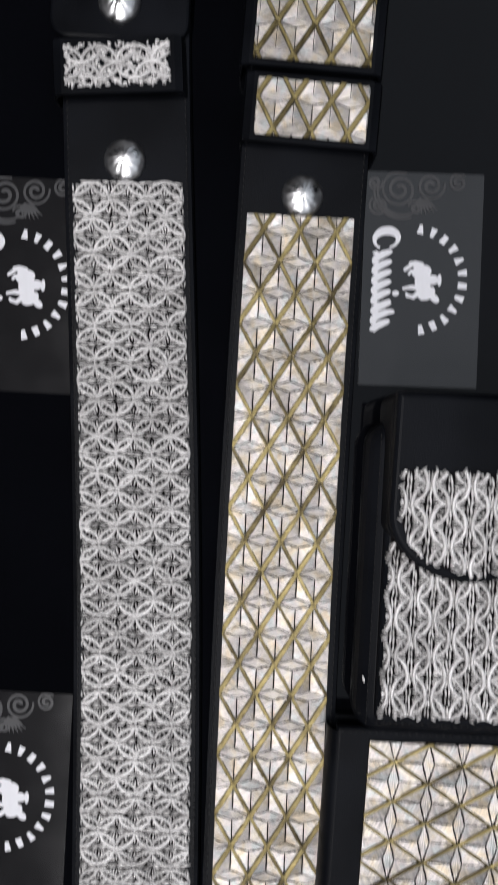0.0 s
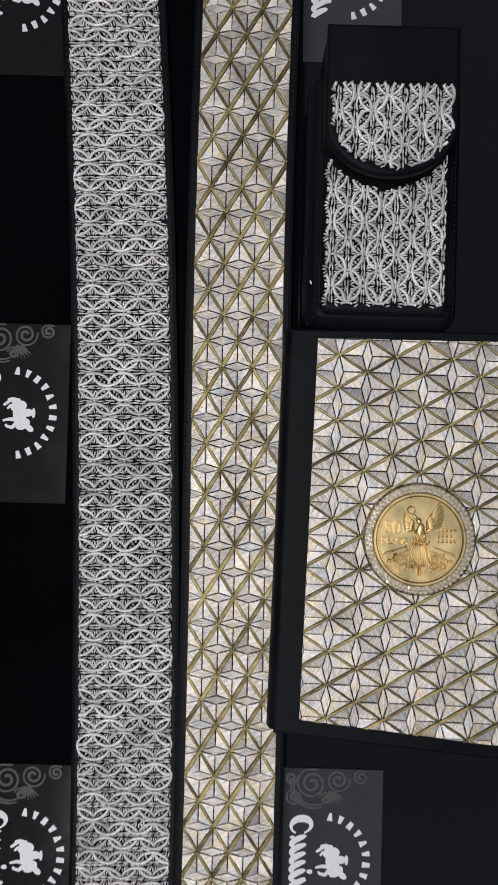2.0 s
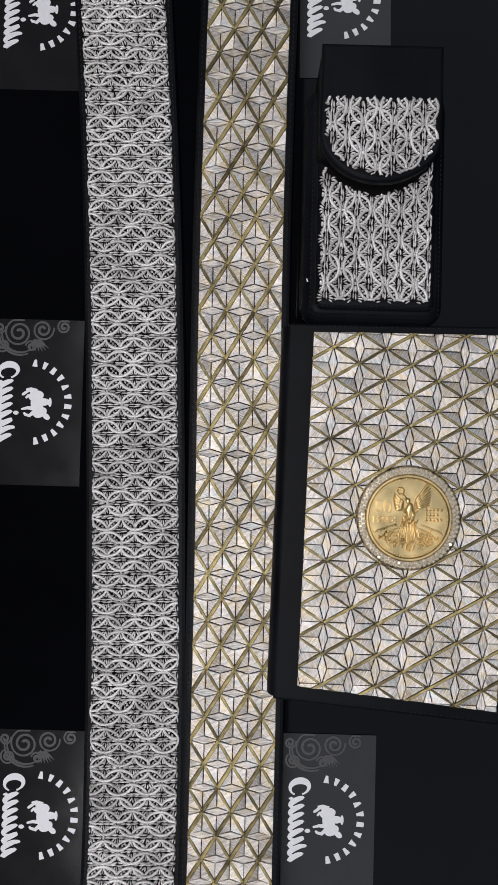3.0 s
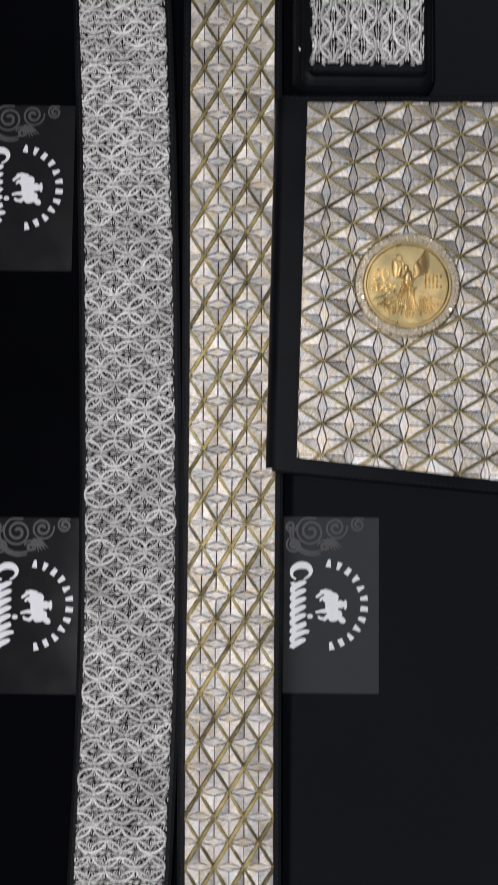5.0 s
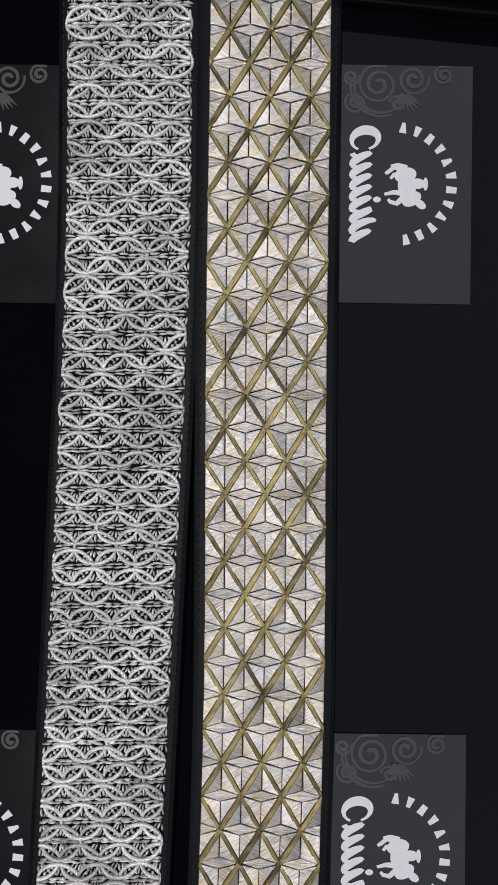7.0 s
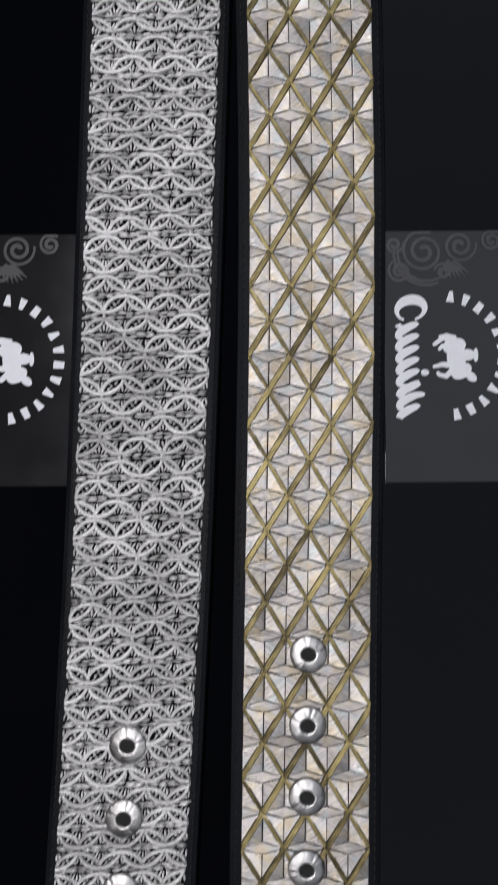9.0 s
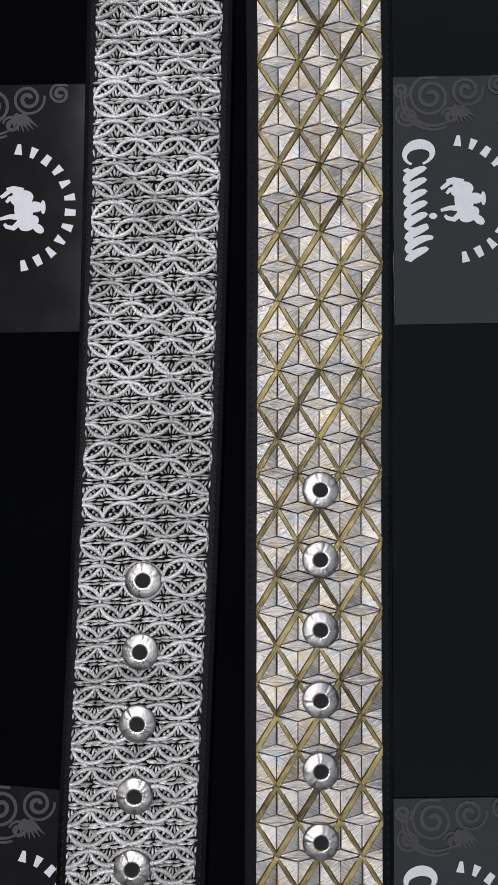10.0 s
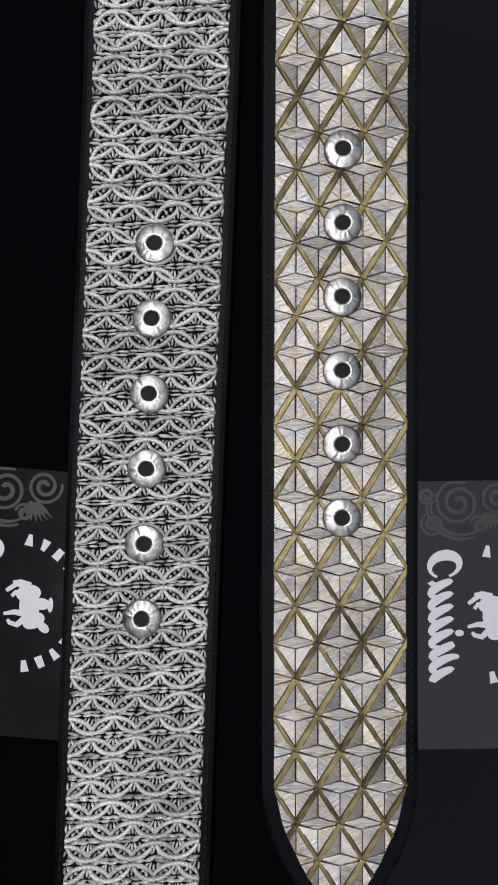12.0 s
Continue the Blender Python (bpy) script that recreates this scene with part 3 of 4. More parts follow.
LINE_A = smooth_line([(0.3, -0.112), (0.1, -0.1070), (0.003, -0.1003), (-0.085, -0.0932), (-0.178, -0.0870), (-0.28, -0.0825), (-0.40, -0.0788), (-0.48, -0.0775),
                      (-0.53, -0.0777), (-0.60, -0.0800), (-0.65, -0.0815), (-0.717, -0.0835), (-0.798, -0.0865), (-0.865, -0.0900), (-0.936, -0.0940), (-1.0, -0.0970), (-1.064, -0.1000), (-1.3, -0.112)])
LINE_B = smooth_line([(0.3, -0.022), (0.1, -0.0262), (0.0, -0.0280), (-0.09, -0.0290), (-0.17, -0.0293), (-0.24, -0.0285), (-0.34, -0.0270), (-0.43, -0.0264), (-0.53, -0.0264),
                      (-0.60, -0.0258), (-0.645, -0.0248), (-0.718, -0.0255), (-0.79, -0.0275), (-0.875, -0.0290), (-0.964, -0.0304), (-1.018, -0.0311), (-1.3, -0.034)])


def wide(v):
    """How broad a belt is along its way, relative to its buckle end."""
    return float(np.interp(v, [-0.8, -0.5], [0.972, 1.0]))


def smooth_steps():
    """The hand-worked rows get a little shorter towards the tip: the way along the belt after so many rows."""
    rows = np.arange(-20, 121)
    at = np.interp(rows, [-20, 0, 8, 22, 28, 60, 68, 120], [0.205, -0.052, -0.155, -0.333, -0.409, -0.799, -0.894, -1.512])
    k = np.exp(-0.5 * (np.arange(-12, 13) / 4.0) ** 2)
    mid = np.convolve(at, k / k.sum(), mode="valid")
    return rows[12:-12] * -SH, mid


ROW_Q, ROW_V = smooth_steps()


def along(q):
    return float(np.interp(-q, -ROW_Q, ROW_V))


def unrolled(v):
    return float(np.interp(-v, -ROW_V, ROW_Q))


def pace(q):
    return (along(q + 0.01) - along(q - 0.01)) / 0.02


HALF, RIM = 0.0224, 0.0042


def belt_base(parent, line, v_top, v_tip, tip_len):
    """The leather strap with a pointed tip, bevelled edge and a row of stitches on both borders."""
    vs = list(np.linspace(v_top, v_tip + tip_len, 110)) + [v_tip + tip_len * (1 - t) for t in np.linspace(0.06, 1.0, 16)]
    bm = bmesh.new()
    rows = []
    prof = [(-1.0, 0.0), (-1.0, 0.0030), (-0.985, 0.0038), (-0.93, 0.0041), (0.93, 0.0041), (0.985, 0.0038), (1.0, 0.0030), (1.0, 0.0)]
    for v in vs:
        d = (v - v_tip) / tip_len
        w = (HALF + RIM) * wide(v) * (1.0 if d >= 1 else max(0.02, 1 - (1 - max(d, 0.0)) ** 2.2))
        rows.append([bm.verts.new((line(v) + k * w, v, z)) for k, z in prof])
    for a, b in zip(rows, rows[1:]):
        for k in range(len(prof)):
            m = (k + 1) % len(prof)
            bm.faces.new((a[k], b[k], b[m], a[m]))
    bm.faces.new(rows[0])
    bm.faces.new(rows[-1][::-1])
    bmesh.ops.recalc_face_normals(bm, faces=bm.faces)
    part("strap", bm, LEATHER, parent, smooth=False)
    v, f, u = [], [], []
    y = v_top - 0.003
    while y > v_tip + tip_len:
        for s in (-1, 1):
            grain_stitch(line(y) + s * (HALF + 0.0021) * wide(y), y, 0.0040, 0.0012, 0.00050, 0.00055, math.pi / 2 + 0.22 * s, v, f, u)
        y -= 0.0031
    tagged(link_mesh("edge_stitching", mesh_of("edge_stitching", v, f, u), STITCH, parent), "row of fine black stitches", kind="stuff")


def eyelet_mesh():
    flutes = lambda a, i: (0.0 if i in (0, 5, 6) else 0.00005 * math.sin(11 * a + 2.4 * math.sin(3 * a)) * (1 + math.sin(5 * a)) * (1 if i in (2, 3) else 0.5))
    bm = lathe([(0.0063, 0.0), (0.00625, 0.0005), (0.0059, 0.0007), (0.0046, 0.0010), (0.0032, 0.0013), (0.0026, 0.00135), (0.0023, 0.0011), (0.0022, -0.001)], 72, flutes)
    me = bpy.data.meshes.new("eyelet")
    bm.to_mesh(me)
    bm.free()
    me.shade_smooth()
    me.materials.append(SILVER)
    # Flat black disc closes the eyelet; the depth of the opening is painted dark.
    bm = bmesh.new()
    disc(bm, 0, 0, 0.0023, 0.0023, 0.0004)
    dark = bpy.data.meshes.new("hole")
    bm.to_mesh(dark)
    bm.free()
    dark.materials.append(HOLE_SHADE)
    return me, dark


EYELET, DARK = eyelet_mesh()


def add_eyelets(parent, line, v0, step, off, slope, z=0.0056):
    for k in range(6):
        v = v0 - step * k
        ob = new("eyelet", EYELET)
        ob.parent = parent
        ob.matrix_basis = pose(line(v) + off + slope * k, v, z, 0, 0, 57 * k)
        tagged(ob, "hammered silver eyelet ring")
        h = new("hole", DARK)
        h.parent = ob


def stud(parent, x, y, z, turn):
    bm = lathe([(0.0082, 0.0), (0.0083, 0.0008), (0.0076, 0.0020), (0.0064, 0.0031), (0.0046, 0.0040), (0.0026, 0.0046), (0.0008, 0.0048), (0.0001, 0.0048)], 48,
               lambda a, i: 0.0 if i in (0, 7) else 0.00012 * math.cos(12 * a + turn) * (1 if i in (2, 3, 4) else 0.4))
    ob = part("stud", bm, STUD, parent, "domed fluted silver stud", smooth=True)
    ob.matrix_basis = pose(x, y, z) @ Matrix.Diagonal((1.04, 1.04, 0.85, 1))
    return ob


def keeper(parent, x, y, wide_, long_, z, turn):
    """A leather loop across the strap that carries an embroidered patch."""
    bm = bmesh.new()
    w, l, r = wide_ / 2, long_ / 2, 0.004
    prof = [(-w - 0.002, 0.0), (-w - 0.002, z - r), (-w - 0.001, z - 0.001), (-w + 0.002, z), (w - 0.002, z), (w + 0.001, z - 0.001), (w + 0.002, z - r), (w + 0.002, 0.0)]
    a = [bm.verts.new((px, -l, pz)) for px, pz in prof]
    b = [bm.verts.new((px, l, pz)) for px, pz in prof]
    for k in range(len(prof) - 1):
        bm.faces.new((a[k], a[k + 1], b[k + 1], b[k]))
    g = bmesh.ops.extrude_face_region(bm, geom=list(bm.faces))
    for e in g["geom"]:
        if isinstance(e, bmesh.types.BMVert):
            e.co.z = max(0.0, e.co.z - 0.0018)
            e.co.x *= 0.97
    bmesh.ops.recalc_face_normals(bm, faces=bm.faces)
    ob = part("keeper_loop", bm, LEATHER, parent, "black leather keeper loop with an embroidered patch")
    ob.matrix_basis = pose(x, y, 0.0, 0, 0, turn)
    hw, hl = wide_ / 2 - 0.0035, long_ / 2 - 0.0022
    return ob, z, hw, hl


def loop_with_rings(parent, x, y, w, l, z, turn):
    ob, top, hw, hl = keeper(parent, x, y, w, l, z, turn)
    cv_, cf, cu_ = [], [], []
    rng = random.Random(5)
    for j, row in enumerate((PY * 0.9, 0.0, -PY * 0.9)):
        for i in range(-3, 4):
            cx = i * 0.0142 + (0.0071 if j % 2 else 0)
            q = 0
            ok = [abs(cx + RA * math.cos(t)) < hw and abs(row + RB * math.sin(t)) < hl for t in [2 * math.pi * k / 28 for k in range(28)]]
            if all(ok):
                ring_arc(0, 2 * math.pi, 28, cx, row, cv_, cf, cu_)
            else:
                for q in range(28):
                    if ok[q] and not ok[q - 1]:
                        e = q
                        while ok[(e + 1) % 28] and e - q < 27:
                            e += 1
                        if e > q:
                            ring_arc(2 * math.pi * q / 28, 2 * math.pi * e / 28, e - q, cx, row, cv_, cf, cu_)
    for k in range(520):
        grain_stitch(rng.uniform(-hw, hw) * 0.97, rng.uniform(-hl, hl) * 0.95, 0.0003, 0.0010, 0.00040, 0.0010, rng.choice((0.2, 1.2, 1.9, -0.3)), cv_, cf, cu_)
    patch = link_mesh("silver_patch", mesh_of("silver_patch", cv_, cf, cu_), CORD, ob, "silver embroidered patch")
    patch.location = (0, 0, top)


def loop_with_stars(parent, x, y, w, l, z, turn, shift=0.0):
    ob, top, hw, hl = keeper(parent, x, y, w, l, z, turn)
    region = [(-hw, -hl), (hw, -hl), (hw, hl), (-hw, hl)]
    both = {}
    base = part("patch_ground", slab(region, 0.0, 0.0003), GROUND, ob)
    base.location = (0, 0, top + 0.00003)
    for j in range(-4, 5):
        for i in range(-3, 4):
            cu, cv = i * SA + (SA / 2 if j % 2 else 0.0), shift - j * SH
            for name, poly, inset, high, dome, ang, mat_, me in STARS:
                got, cut = clip([(a + cu, b + cv) for a, b in poly], region)
                if len(got) < 3 or abs(area_of(got)) < 4e-7:
                    continue
                v, f, u = both.setdefault(mat_.name, ([], [], []))
                cushion(got, inset, high, dome, ang, v, f, u)
    for mname, (v, f, u) in both.items():
        name = {SATIN.name: "silver_patch", GOLD.name: "gold_patch"}.get(mname, "brown_edging")
        p = link_mesh(name, mesh_of(name, v, f, u, smooth=False), bpy.data.materials[mname], ob)
        p.location = (0, 0, top + 0.0003)
        tagged(p, kind="stuff")


def build_ring_belt():
    belt = thing("embroidered_belt", 0, 0, 0.0005, "black leather belt embroidered with interlaced silver rings", "belt", "belts on the counter")
    belt_base(belt, LINE_A, 0.100, -1.150, 0.05)
    panel = thing("silver_embroidery", 0, 0, 0.0041, "", "")
    panel.parent = belt
    panel.matrix_basis = pose(0, 0, 0.0041)
    v_top, v_end = 0.0025, -1.110

    def bend(u, q):
        v = along(q)
        slope = (LINE_A(v + 0.004) - LINE_A(v - 0.004)) / 0.008
        return LINE_A(v) + u * wide(v), v + u * 0.03, -math.atan(slope)

    q_top, q_end = unrolled(v_top), unrolled(v_end)
    # Black sheet added over the strap: shade of the gaps put into its colour.
    bm = bmesh.new()
    edge = [[bm.verts.new((*bend(k * (HALF - 0.0006), q)[:2], 0.00015)) for k in (-1, 1)] for q in np.linspace(q_top - 0.001, q_end + 0.001, 80)]
    for a, b in zip(edge, edge[1:]):
        bm.faces.new((a[0], b[0], b[1], a[1]))
    part("ground_cloth", bm, GROUND, panel)
    ring_embroidery(panel, lambda u, q: abs(u) <= HALF + 0.0004 and q_end <= q <= q_top + 0.0005, (-HALF, HALF), (q_end, q_top - 0.0065), bend, 300, 0.0, 0,
                    lambda q: wide(along(q)), pace)
    add_eyelets(belt, LINE_A, -0.8585, 0.02430, 0.0004, 0.0001, 0.0064)
    stud(belt, LINE_A(0.012) - 0.001, 0.0120, 0.0040, 0.3)
    stud(belt, -0.1065, 0.0745, 0.0075, 0.9)
    loop_with_rings(belt, -0.1055, 0.0480, 0.0500, 0.0225, 0.0105, 5.0)
    bm = slab(rounded(-0.135, 0.060, -0.078, 0.135, 0.008), 0.0041, 0.0075, 0.0012)
    part("folded_end", bm, LEATHER, belt, "folded black leather end")
    return belt


def build_star_belt():
    belt = thing("embroidered_belt", 0, 0, 0.0005, "black leather belt embroidered with silver stars and gold ribbons", "belt", "belts on the counter")
    belt_base(belt, LINE_B, 0.100, -1.0850, 0.05)
    panel = thing("star_embroidery", 0, 0, 0.0041, "", "")
    panel.parent = belt
    panel.matrix_basis = pose(0, 0, 0.0041)
    v_top = -0.0070

    def place(u, q):
        v = along(q)
        return LINE_B(v) + u * wide(v), v

    def turn_of(q):
        v = along(q)
        return -math.atan((LINE_B(v + 0.004) - LINE_B(v - 0.004)) / 0.008)

    tip = [(-HALF, -1.036), (-0.0195, -1.049), (-0.0135, -1.062), (-0.0060, -1.074), (0.0, -1.079), (0.0060, -1.074), (0.0135, -1.062), (0.0195, -1.049), (HALF, -1.036)]
    tip = [(u, unrolled(v)) for u, v in tip]
    q_top, q_tip = unrolled(v_top), tip[0][1]
    region = tip + [(HALF, q_top), (-HALF, q_top)]
    bm = bmesh.new()
    n = 60
    left = [bm.verts.new((*place(-HALF, q), 0.00015)) for q in np.linspace(q_top, q_tip, n)]
    right = [bm.verts.new((*place(HALF, q), 0.00015)) for q in np.linspace(q_top, q_tip, n)]
    for a in range(n - 1):
        bm.faces.new((left[a], left[a + 1], right[a + 1], right[a]))
    ends = [bm.verts.new((*place(u, v), 0.00015)) for u, v in tip[1:-1]]
    bm.faces.new([left[-1]] + ends + [right[-1]])
    part("ground_cloth", bm, GROUND, panel)
    star_embroidery(panel, region, place, turn_of, lambda q: (wide(along(q)), pace(q)), range(-6, 92), range(-3, 4), STARS)
    add_eyelets(belt, LINE_B, -0.8285, 0.02395, 0.0004, 0.0)
    stud(belt, -0.0278, 0.0012, 0.0040, 0.0)
    loop_with_stars(belt, -0.0262, 0.0335, 0.0525, 0.0275, 0.0105, -2.0, 0.004)
    loop_with_stars(belt, -0.0265, 0.0775, 0.0545, 0.0560, 0.0120, -2.0, 0.002)
    return belt


build_ring_belt()
build_star_belt()

# ---- pouch ----


def build_pouch():
    pouch = thing("belt_pouch", 0, 0, 0.0005, "small black leather pouch with silver embroidered flap, closed", "pouch")
    part("body", slab(rounded(0.0022, -0.2135, 0.0762, -0.0900, 0.010), 0.0, 0.0215, 0.0095, 6), LEATHER, pouch, smooth=False)
    part("front_panel", slab(rounded(0.0095, -0.2075, 0.0695, -0.0950, 0.004), 0.0190, 0.0250, 0.0030, 4), LEATHER, pouch)
    part("back_strap", slab(rounded(0.0085, -0.1350, 0.0680, -0.0785, 0.006), 0.0030, 0.0350, 0.0050, 4), LEATHER, pouch)
    # the flap: straight sides, round lower end
    arc = [(0.0382 + 0.0303 * math.cos(a), -0.1235 + 0.0248 * math.sin(a)) for a in [math.pi + math.pi * i / 28 for i in range(29)]]
    part("flap", slab(arc + [(0.0682, -0.0800), (0.0086, -0.0800)], 0.0325, 0.0388, 0.0022, 4), LEATHER, pouch, "black leather flap with a rolled rim")

    def bend(u, v):
        return v + 0.0395, -u - 0.15, math.pi / 2 * -1

    panel = thing("body_embroidery", 0, 0, 0.0250, "", "")
    panel.parent = pouch
    panel.matrix_basis = pose(0, 0, 0.0250)
    # Black sheets added under both embroideries of the pouch darken the gaps between cords.
    part("ground_cloth", slab(rect(0.0118, -0.2034, 0.0660, -0.1190), 0.0, 0.00015), GROUND, panel)
    flap_arc = lambda x, y: (y > -0.1235) or (((x - 0.0382) / 0.0272) ** 2 + ((y + 0.1235) / 0.0222) ** 2 < 1)
    under = lambda x, y: (y > -0.1235) or (((x - 0.0382) / 0.0295) ** 2 + ((y + 0.1235) / 0.0252) ** 2 < 1)
    ring_embroidery(panel, lambda u, v: 0.0110 < v + 0.0395 < 0.0668 and -0.2040 < -u - 0.15 and not under(v + 0.0395, -u - 0.15),
                    (-0.06, 0.06), (-0.0275, 0.0275), bend, 200, 0.001)
    flap = thing("flap_embroidery", 0, 0, 0.0388, "", "")
    flap.parent = pouch
    flap.matrix_basis = pose(0, 0, 0.0388)
    curve = [(0.0382 + 0.0262 * math.cos(a), -0.1235 + 0.0212 * math.sin(a)) for a in [math.pi + math.pi * i / 24 for i in range(25)]]
    part("ground_cloth", slab(curve + [(0.0644, -0.1082), (0.0120, -0.1082)], 0.0, 0.00015), GROUND, flap)
    ring_embroidery(flap, lambda u, v: 0.0112 < v + 0.0395 < 0.0652 and -u - 0.15 < -0.1075 and flap_arc(v + 0.0395, -u - 0.15),
                    (-0.06, 0.06), (-0.0275, 0.0275), bend, 200, 0.001)
    v, f, u = [], [], []
    for k in range(46):
        for x in (0.0070, 0.0725):
            grain_stitch(x, -0.2085 + k * 0.0025, 0.0206, 0.0009, 0.0003, 0.0003, math.pi / 2, v, f, u)
    for k in range(24):
        grain_stitch(0.0105 + k * 0.0025, -0.2062, 0.0250, 0.0009, 0.0003, 0.0003, 0, v, f, u)
    tagged(link_mesh("edge_stitching", mesh_of("edge_stitching", v, f, u), STITCH, pouch), kind="stuff")
    return pouch


build_pouch()
v, f, u = [], [], []
grain_stitch(0, 0, 0, 0.0013, 0.0005, 0.0005, 2.0, v, f, u)
fleck = link_mesh("lint_fleck", mesh_of("lint_fleck", v, f, u), WHITE)
fleck.matrix_basis = pose(0.0055, -0.1920, 0.0196, 0, -35, 0)
tagged(fleck, "tiny white fleck of lint stuck to the black pouch", "lint")

# ---- wallet ----


def quad_in(tl, tr, br, bl, d):
    cx, cy = (tl[0] + tr[0] + br[0] + bl[0]) / 4, (tl[1] + tr[1] + br[1] + bl[1]) / 4
    out = []
    for x, y in (bl, br, tr, tl):
        out.append((x + (d if x < cx else -d), y + (d if y < cy else -d)))
    return out


def build_wallet():
    wallet = thing("long_wallet", 0, 0, 0.0005, "closed black leather wallet with silver star embroidery and gold coin", "wallet")
    tl, tr, br, bl = (-0.0034, -0.2130), (0.1248, -0.2122), (0.1148, -0.4178), (-0.0064, -0.4072)
    part("back_cover", slab(quad_in(tl, tr, br, bl, 0.0), 0.0, 0.0035, 0.0010), LEATHER, wallet)
    part("inner_leaves", slab(quad_in(tl, tr, br, bl, 0.0025), 0.0035, 0.0105, 0.0010), EDGE, wallet)
    part("front_cover", slab(quad_in(tl, tr, br, bl, 0.0002), 0.0105, 0.0150, 0.0016, 3), LEATHER, wallet)
    # the rounded spine along the fold
    bm = bmesh.new()
    rows = []
    for i in range(13):
        t = i / 12
        x, y = tl[0] + (bl[0] - tl[0]) * t, tl[1] - 0.002 + (bl[1] - tl[1] + 0.004) * t
        rows.append([bm.verts.new((x + 0.0015 + 0.0045 * math.cos(a), y, 0.0077 + 0.0075 * math.sin(a))) for a in [math.pi / 2 + math.pi * k / 10 for k in range(11)]])
    for a, b in zip(rows, rows[1:]):
        for k in range(10):
            bm.faces.new((a[k], b[k], b[k + 1], a[k + 1]))
    part("spine", bm, LEATHER, wallet, smooth=True)
    # embroidered panel, its rows lie across the cover
    e_tl, e_tr, e_br, e_bl = (0.0098, -0.2178), (0.1172, -0.2170), (0.1077, -0.4103), (0.0057, -0.3998)
    panel = thing("cover_embroidery", 0, 0, 0.0150, "", "")
    panel.parent = wallet
    panel.matrix_basis = pose(0, 0, 0.0150)
    part("ground_cloth", slab([e_bl, e_br, e_tr, e_tl], 0.0, 0.0003), GROUND, panel)
    turn, ku, kv, ox, oy = radians(-90 - 0.7), 0.0157 / SA, 0.0136 / SH, 0.0202, -0.2335
    c, s = math.cos(turn), math.sin(turn)
    to_uv = lambda x, y: (((x - ox) * c + (y - oy) * s) / ku, (-(x - ox) * s + (y - oy) * c) / kv)
    to_xy = lambda u, v: (ox + u * ku * c - v * kv * s, oy + u * ku * s + v * kv * c)
    region = [to_uv(*p) for p in (e_bl, e_br, e_tr, e_tl)]
    star_embroidery(panel, region, to_xy, lambda v: turn, lambda v: (ku, kv), range(-9, 3), range(-3, 15), STARS_MIRRORED)
    for ob in panel.children:
        if not ob.name.startswith("ground"):
            ob.location.z += 0.0003
    v, f, u = [], [], []
    for (x0, y0), (x1, y1) in ((tl, tr), (tr, br), (br, bl)):
        d = math.hypot(x1 - x0, y1 - y0)
        nx, ny = (y1 - y0) / d, -(x1 - x0) / d
        for k in range(1, int(d / 0.0027)):
            t = k * 0.0027 / d
            grain_stitch(x0 + (x1 - x0) * t + nx * 0.0018, y0 + (y1 - y0) * t + ny * 0.0018, 0.0150, 0.0010, 0.00035, 0.0003, math.atan2(y1 - y0, x1 - x0), v, f, u)
    tagged(link_mesh("edge_stitching", mesh_of("edge_stitching", v, f, u), STITCH, wallet), kind="stuff")
    build_medal(wallet, 0.0605, -0.3125, 0.0162)
    return wallet


def text_mesh(name, words, size, x, y, z, depth):
    data = bpy.data.curves.new(name, "FONT")
    data.body, data.size, data.extrude, data.align_x = words, size, depth, "CENTER"
    ob = bpy.data.objects.new(name, data)
    scene.collection.objects.link(ob)
    bpy.context.view_layer.update()
    me = bpy.data.meshes.new_from_object(ob.evaluated_get(bpy.context.evaluated_depsgraph_get()))
    bpy.data.objects.remove(ob)
    for p in me.vertices:
        p.co += Vector((x, y, z))
    return me


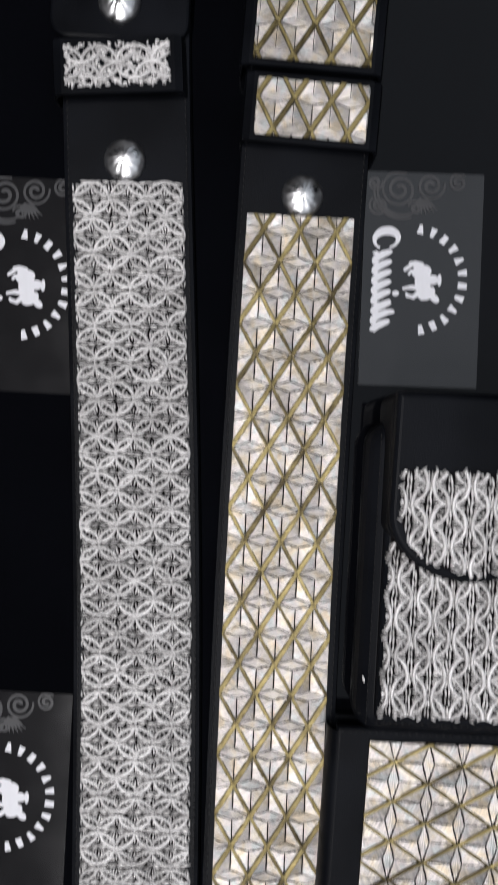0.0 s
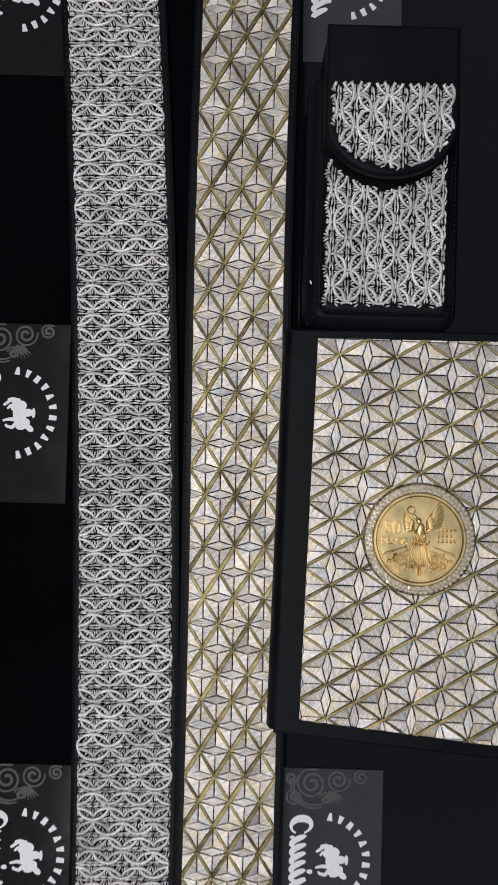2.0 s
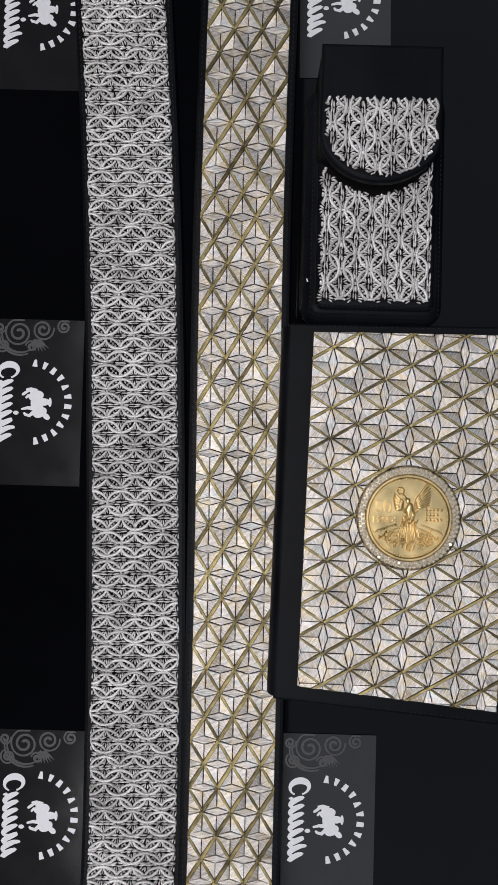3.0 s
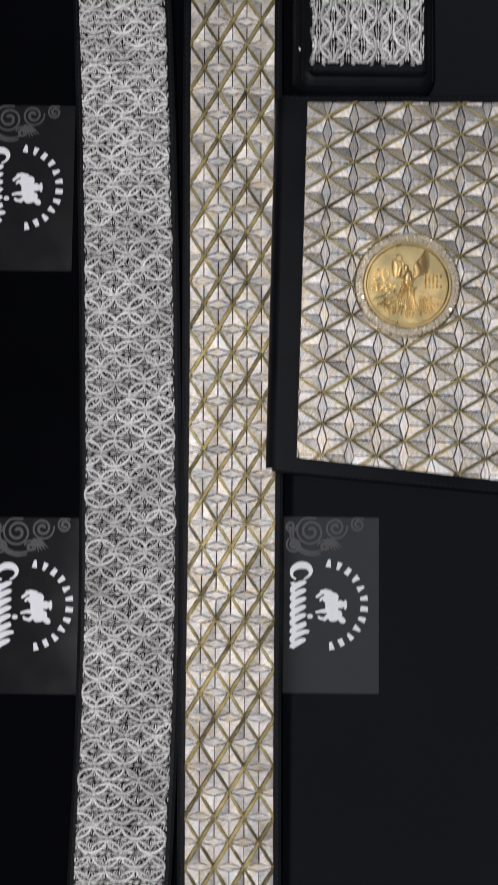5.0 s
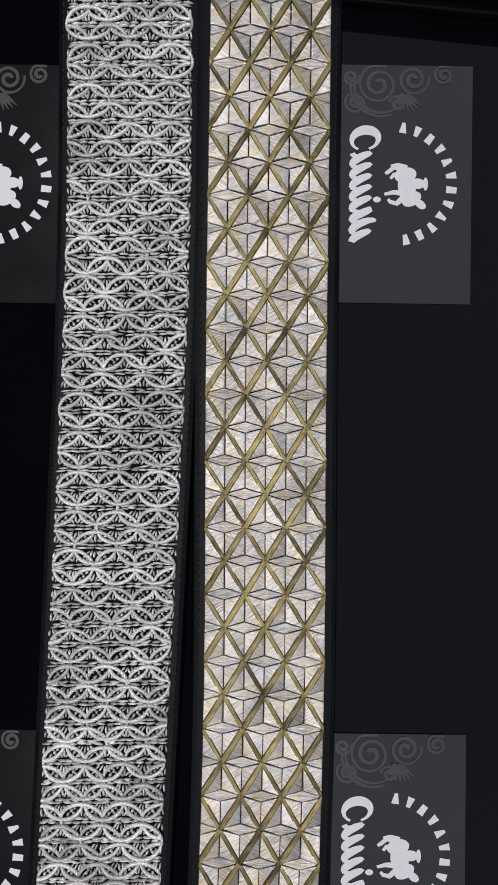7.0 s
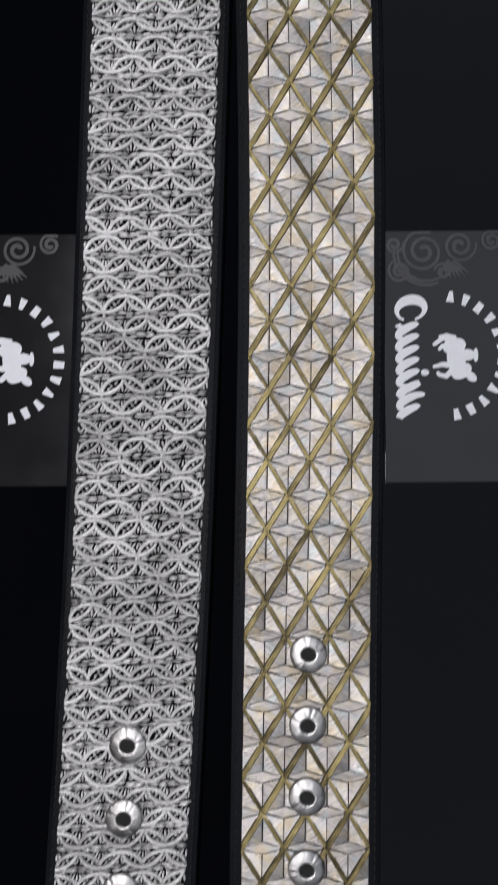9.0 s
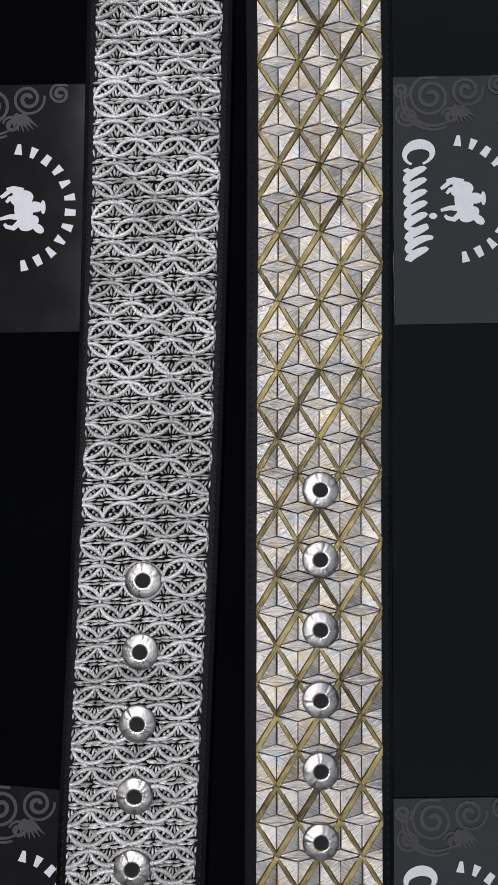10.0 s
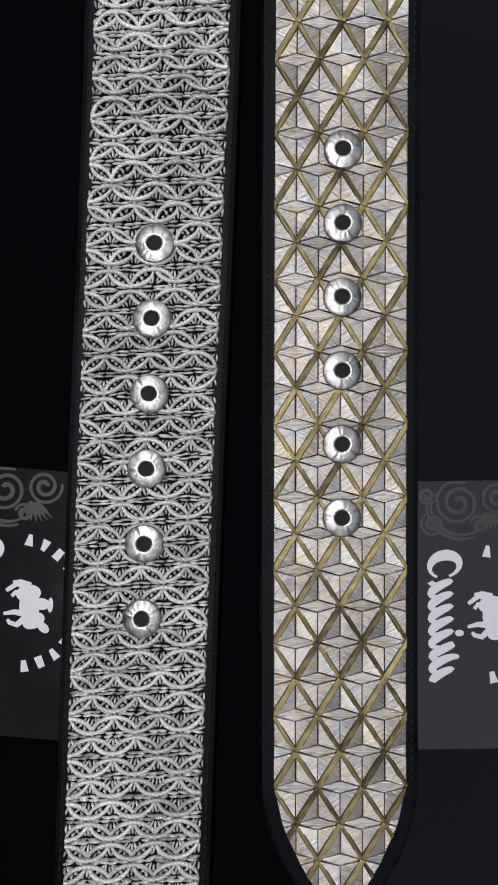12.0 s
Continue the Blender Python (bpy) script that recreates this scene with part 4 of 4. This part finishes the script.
def build_medal(wallet, x, y, z):
    medal = part("medal", lathe([(0.0001, 0.0014), (0.0202, 0.0014), (0.0208, 0.0020), (0.0217, 0.0020), (0.0222, 0.0012), (0.0222, 0.0)], 96), COIN, wallet,
                 "gold coin with raised relief", smooth=False)
    medal.location = (x, y, z)
    bezel = part("bezel", lathe([(0.0220, 0.0016), (0.0225, 0.0010), (0.0256, 0.0008), (0.0263, 0.0013), (0.0268, 0.0010), (0.0269, 0.0)], 96), BEZEL, medal, "pale setting with small stones")
    bm = bmesh.new()
    bmesh.ops.create_icosphere(bm, subdivisions=1, radius=0.00098)
    stone = bpy.data.meshes.new("stone")
    bm.to_mesh(stone)
    bm.free()
    stone.materials.append(GLASS)
    for k in range(128):
        a, r = 2 * math.pi * k / 64, 0.0233 + 0.0018 * (k // 64)
        ob = new("stone", stone)
        ob.parent = medal
        ob.matrix_basis = pose(r * math.cos(a + 0.05 * (k // 64)), r * math.sin(a + 0.05 * (k // 64)), 0.0013, 40 * k, 25 * k, 70 * k)
    relief = bmesh.new()

    def lump(cx, cy, lx, ly, h, a):
        m = pose(cx * MM, cy * MM, 0.0014, 0, 0, a) @ Matrix.Diagonal((lx * MM, ly * MM, h * 1.5 * MM, 1))
        bmesh.ops.create_uvsphere(relief, u_segments=12, v_segments=6, radius=1.0, matrix=m)

    # plain winged column in the middle
    lump(0.3, 3.4, 2.2, 4.4, 0.6, -8)
    lump(-0.6, 8.6, 1.4, 1.6, 0.7, 0)
    for k in range(11):
        lump(-4.6 + 0.95 * k, -6.8 - 0.7 * (k % 3), 0.66, 6.6 - 0.35 * abs(k - 5), 0.5 + 0.2 * (k % 2), -16 + 3.2 * k)
    for k in range(7):
        lump(-1.9 + 0.65 * k, 1.6 - 0.9 * (k % 2), 0.4, 2.8, 0.75, 24 - 8 * k)
    # broad feather fans on both sides
    for root, lo, hi, size in ((2.2, 20, 58, 14.0), (-2.2, 172, 132, 8.0)):
        for k in range(9):
            d = radians(lo + (hi - lo) * k / 8)
            ln = size * (0.62 + 0.38 * k / 8)
            lump(root + math.cos(d) * ln * 0.55, 3.6 + 0.35 * k + math.sin(d) * ln * 0.55, 0.60, ln * 0.5, 0.45 + 0.15 * (k % 2), math.degrees(d) - 90)
        for k in range(6):
            d = radians(lo + (hi - lo) * k / 5)
            lump(root + math.cos(d) * size * 0.28, 4.4 + 0.5 * k + math.sin(d) * size * 0.28, 0.8, size * 0.2, 0.75, math.degrees(d) - 90)
    for k in range(9):
        t = 2 * math.pi * k / 9
        lump(-4.4 + 1.7 * math.cos(t), 13.6 + 1.7 * math.sin(t), 0.5, 0.9, 0.6, math.degrees(t))
    lump(-2.4, 10.6, 0.8, 2.2, 0.6, 40)
    # low hills and shrubs beside the column, folds of drapery over it
    rng = random.Random(3)
    for k in range(70):
        v = rng.uniform(-16.0, 4.0)
        lump(rng.gauss(0, 1.0) * (1.6 + 0.10 * (4.0 - v)), v, rng.uniform(0.22, 0.42), rng.uniform(0.9, 2.2), 0.75, rng.gauss(0, 24))
    for side in (-1, 1):
        for k in range(7):
            lump(side * (7.2 + 1.5 * k), -3.8 - 0.55 * k, 1.5, 0.5, 0.5, side * (-18 - 4 * k))
            lump(side * (6.6 + 1.3 * k), -5.8 - 0.75 * k, 1.3, 0.45, 0.5, side * (-24 - 3 * k))
        for k in range(46):
            u, v = rng.uniform(5.6, 12.5), rng.uniform(-14.5, -7.0)
            if math.hypot(u, v) < 18.0:
                lump(side * u, v, rng.uniform(0.3, 0.5), rng.uniform(0.7, 1.5), 0.6, rng.uniform(-60, 60))
        # worn numerals as plain bars
        for k in range(4):
            lump(side * 12.6 - 2.4 + 1.6 * k, -10.6 + side * (1.5 - k) * -0.35, 0.45, 1.1, 0.9, 0)
    for row, (yy, n) in enumerate(((4.6, 5), (2.0, 4), (-0.6, 5))):
        for k in range(n):
            lump(9.0 + 1.9 * k, yy - 0.6, 0.70, 0.35, 0.7, 0)
            lump(9.0 + 1.9 * k, yy + 0.3, 0.30, 0.9, 0.7, 20 * k)
    for k in range(96):
        lump(19.6 * math.cos(math.pi * k / 48), 19.6 * math.sin(math.pi * k / 48), 0.5, 0.22, 0.5, 360 * k / 96)
    part("relief", relief, COIN, medal, smooth=True)
    for words, size, tx, ty in (("50", 0.0088, -0.0130, 0.0022), ("PESOS", 0.0047, -0.0120, -0.0028)):
        link_mesh("raised_lettering", text_mesh("raised_lettering", words, size, tx, ty, 0.0021, 0.0009), COIN, medal)


build_wallet()

# ---- white slip beside the wallet ----
slip = thing("paper_slip", 0.166, -0.321, 0.0, "white paper slip with a round black seal", "paper", rz=-2.0)
part("sheet", slab(rect(-0.039, -0.040, 0.039, 0.040), 0.0, 0.0004, 0.0001, 1), WHITE, slip)
seal = part("seal", lathe([(0.0001, 0.0028), (0.016, 0.0026), (0.0175, 0.0018), (0.018, 0.0004)], 40), LEATHER, slip, "round black seal", smooth=True)
seal.location = (-0.0235, -0.006, 0.0)
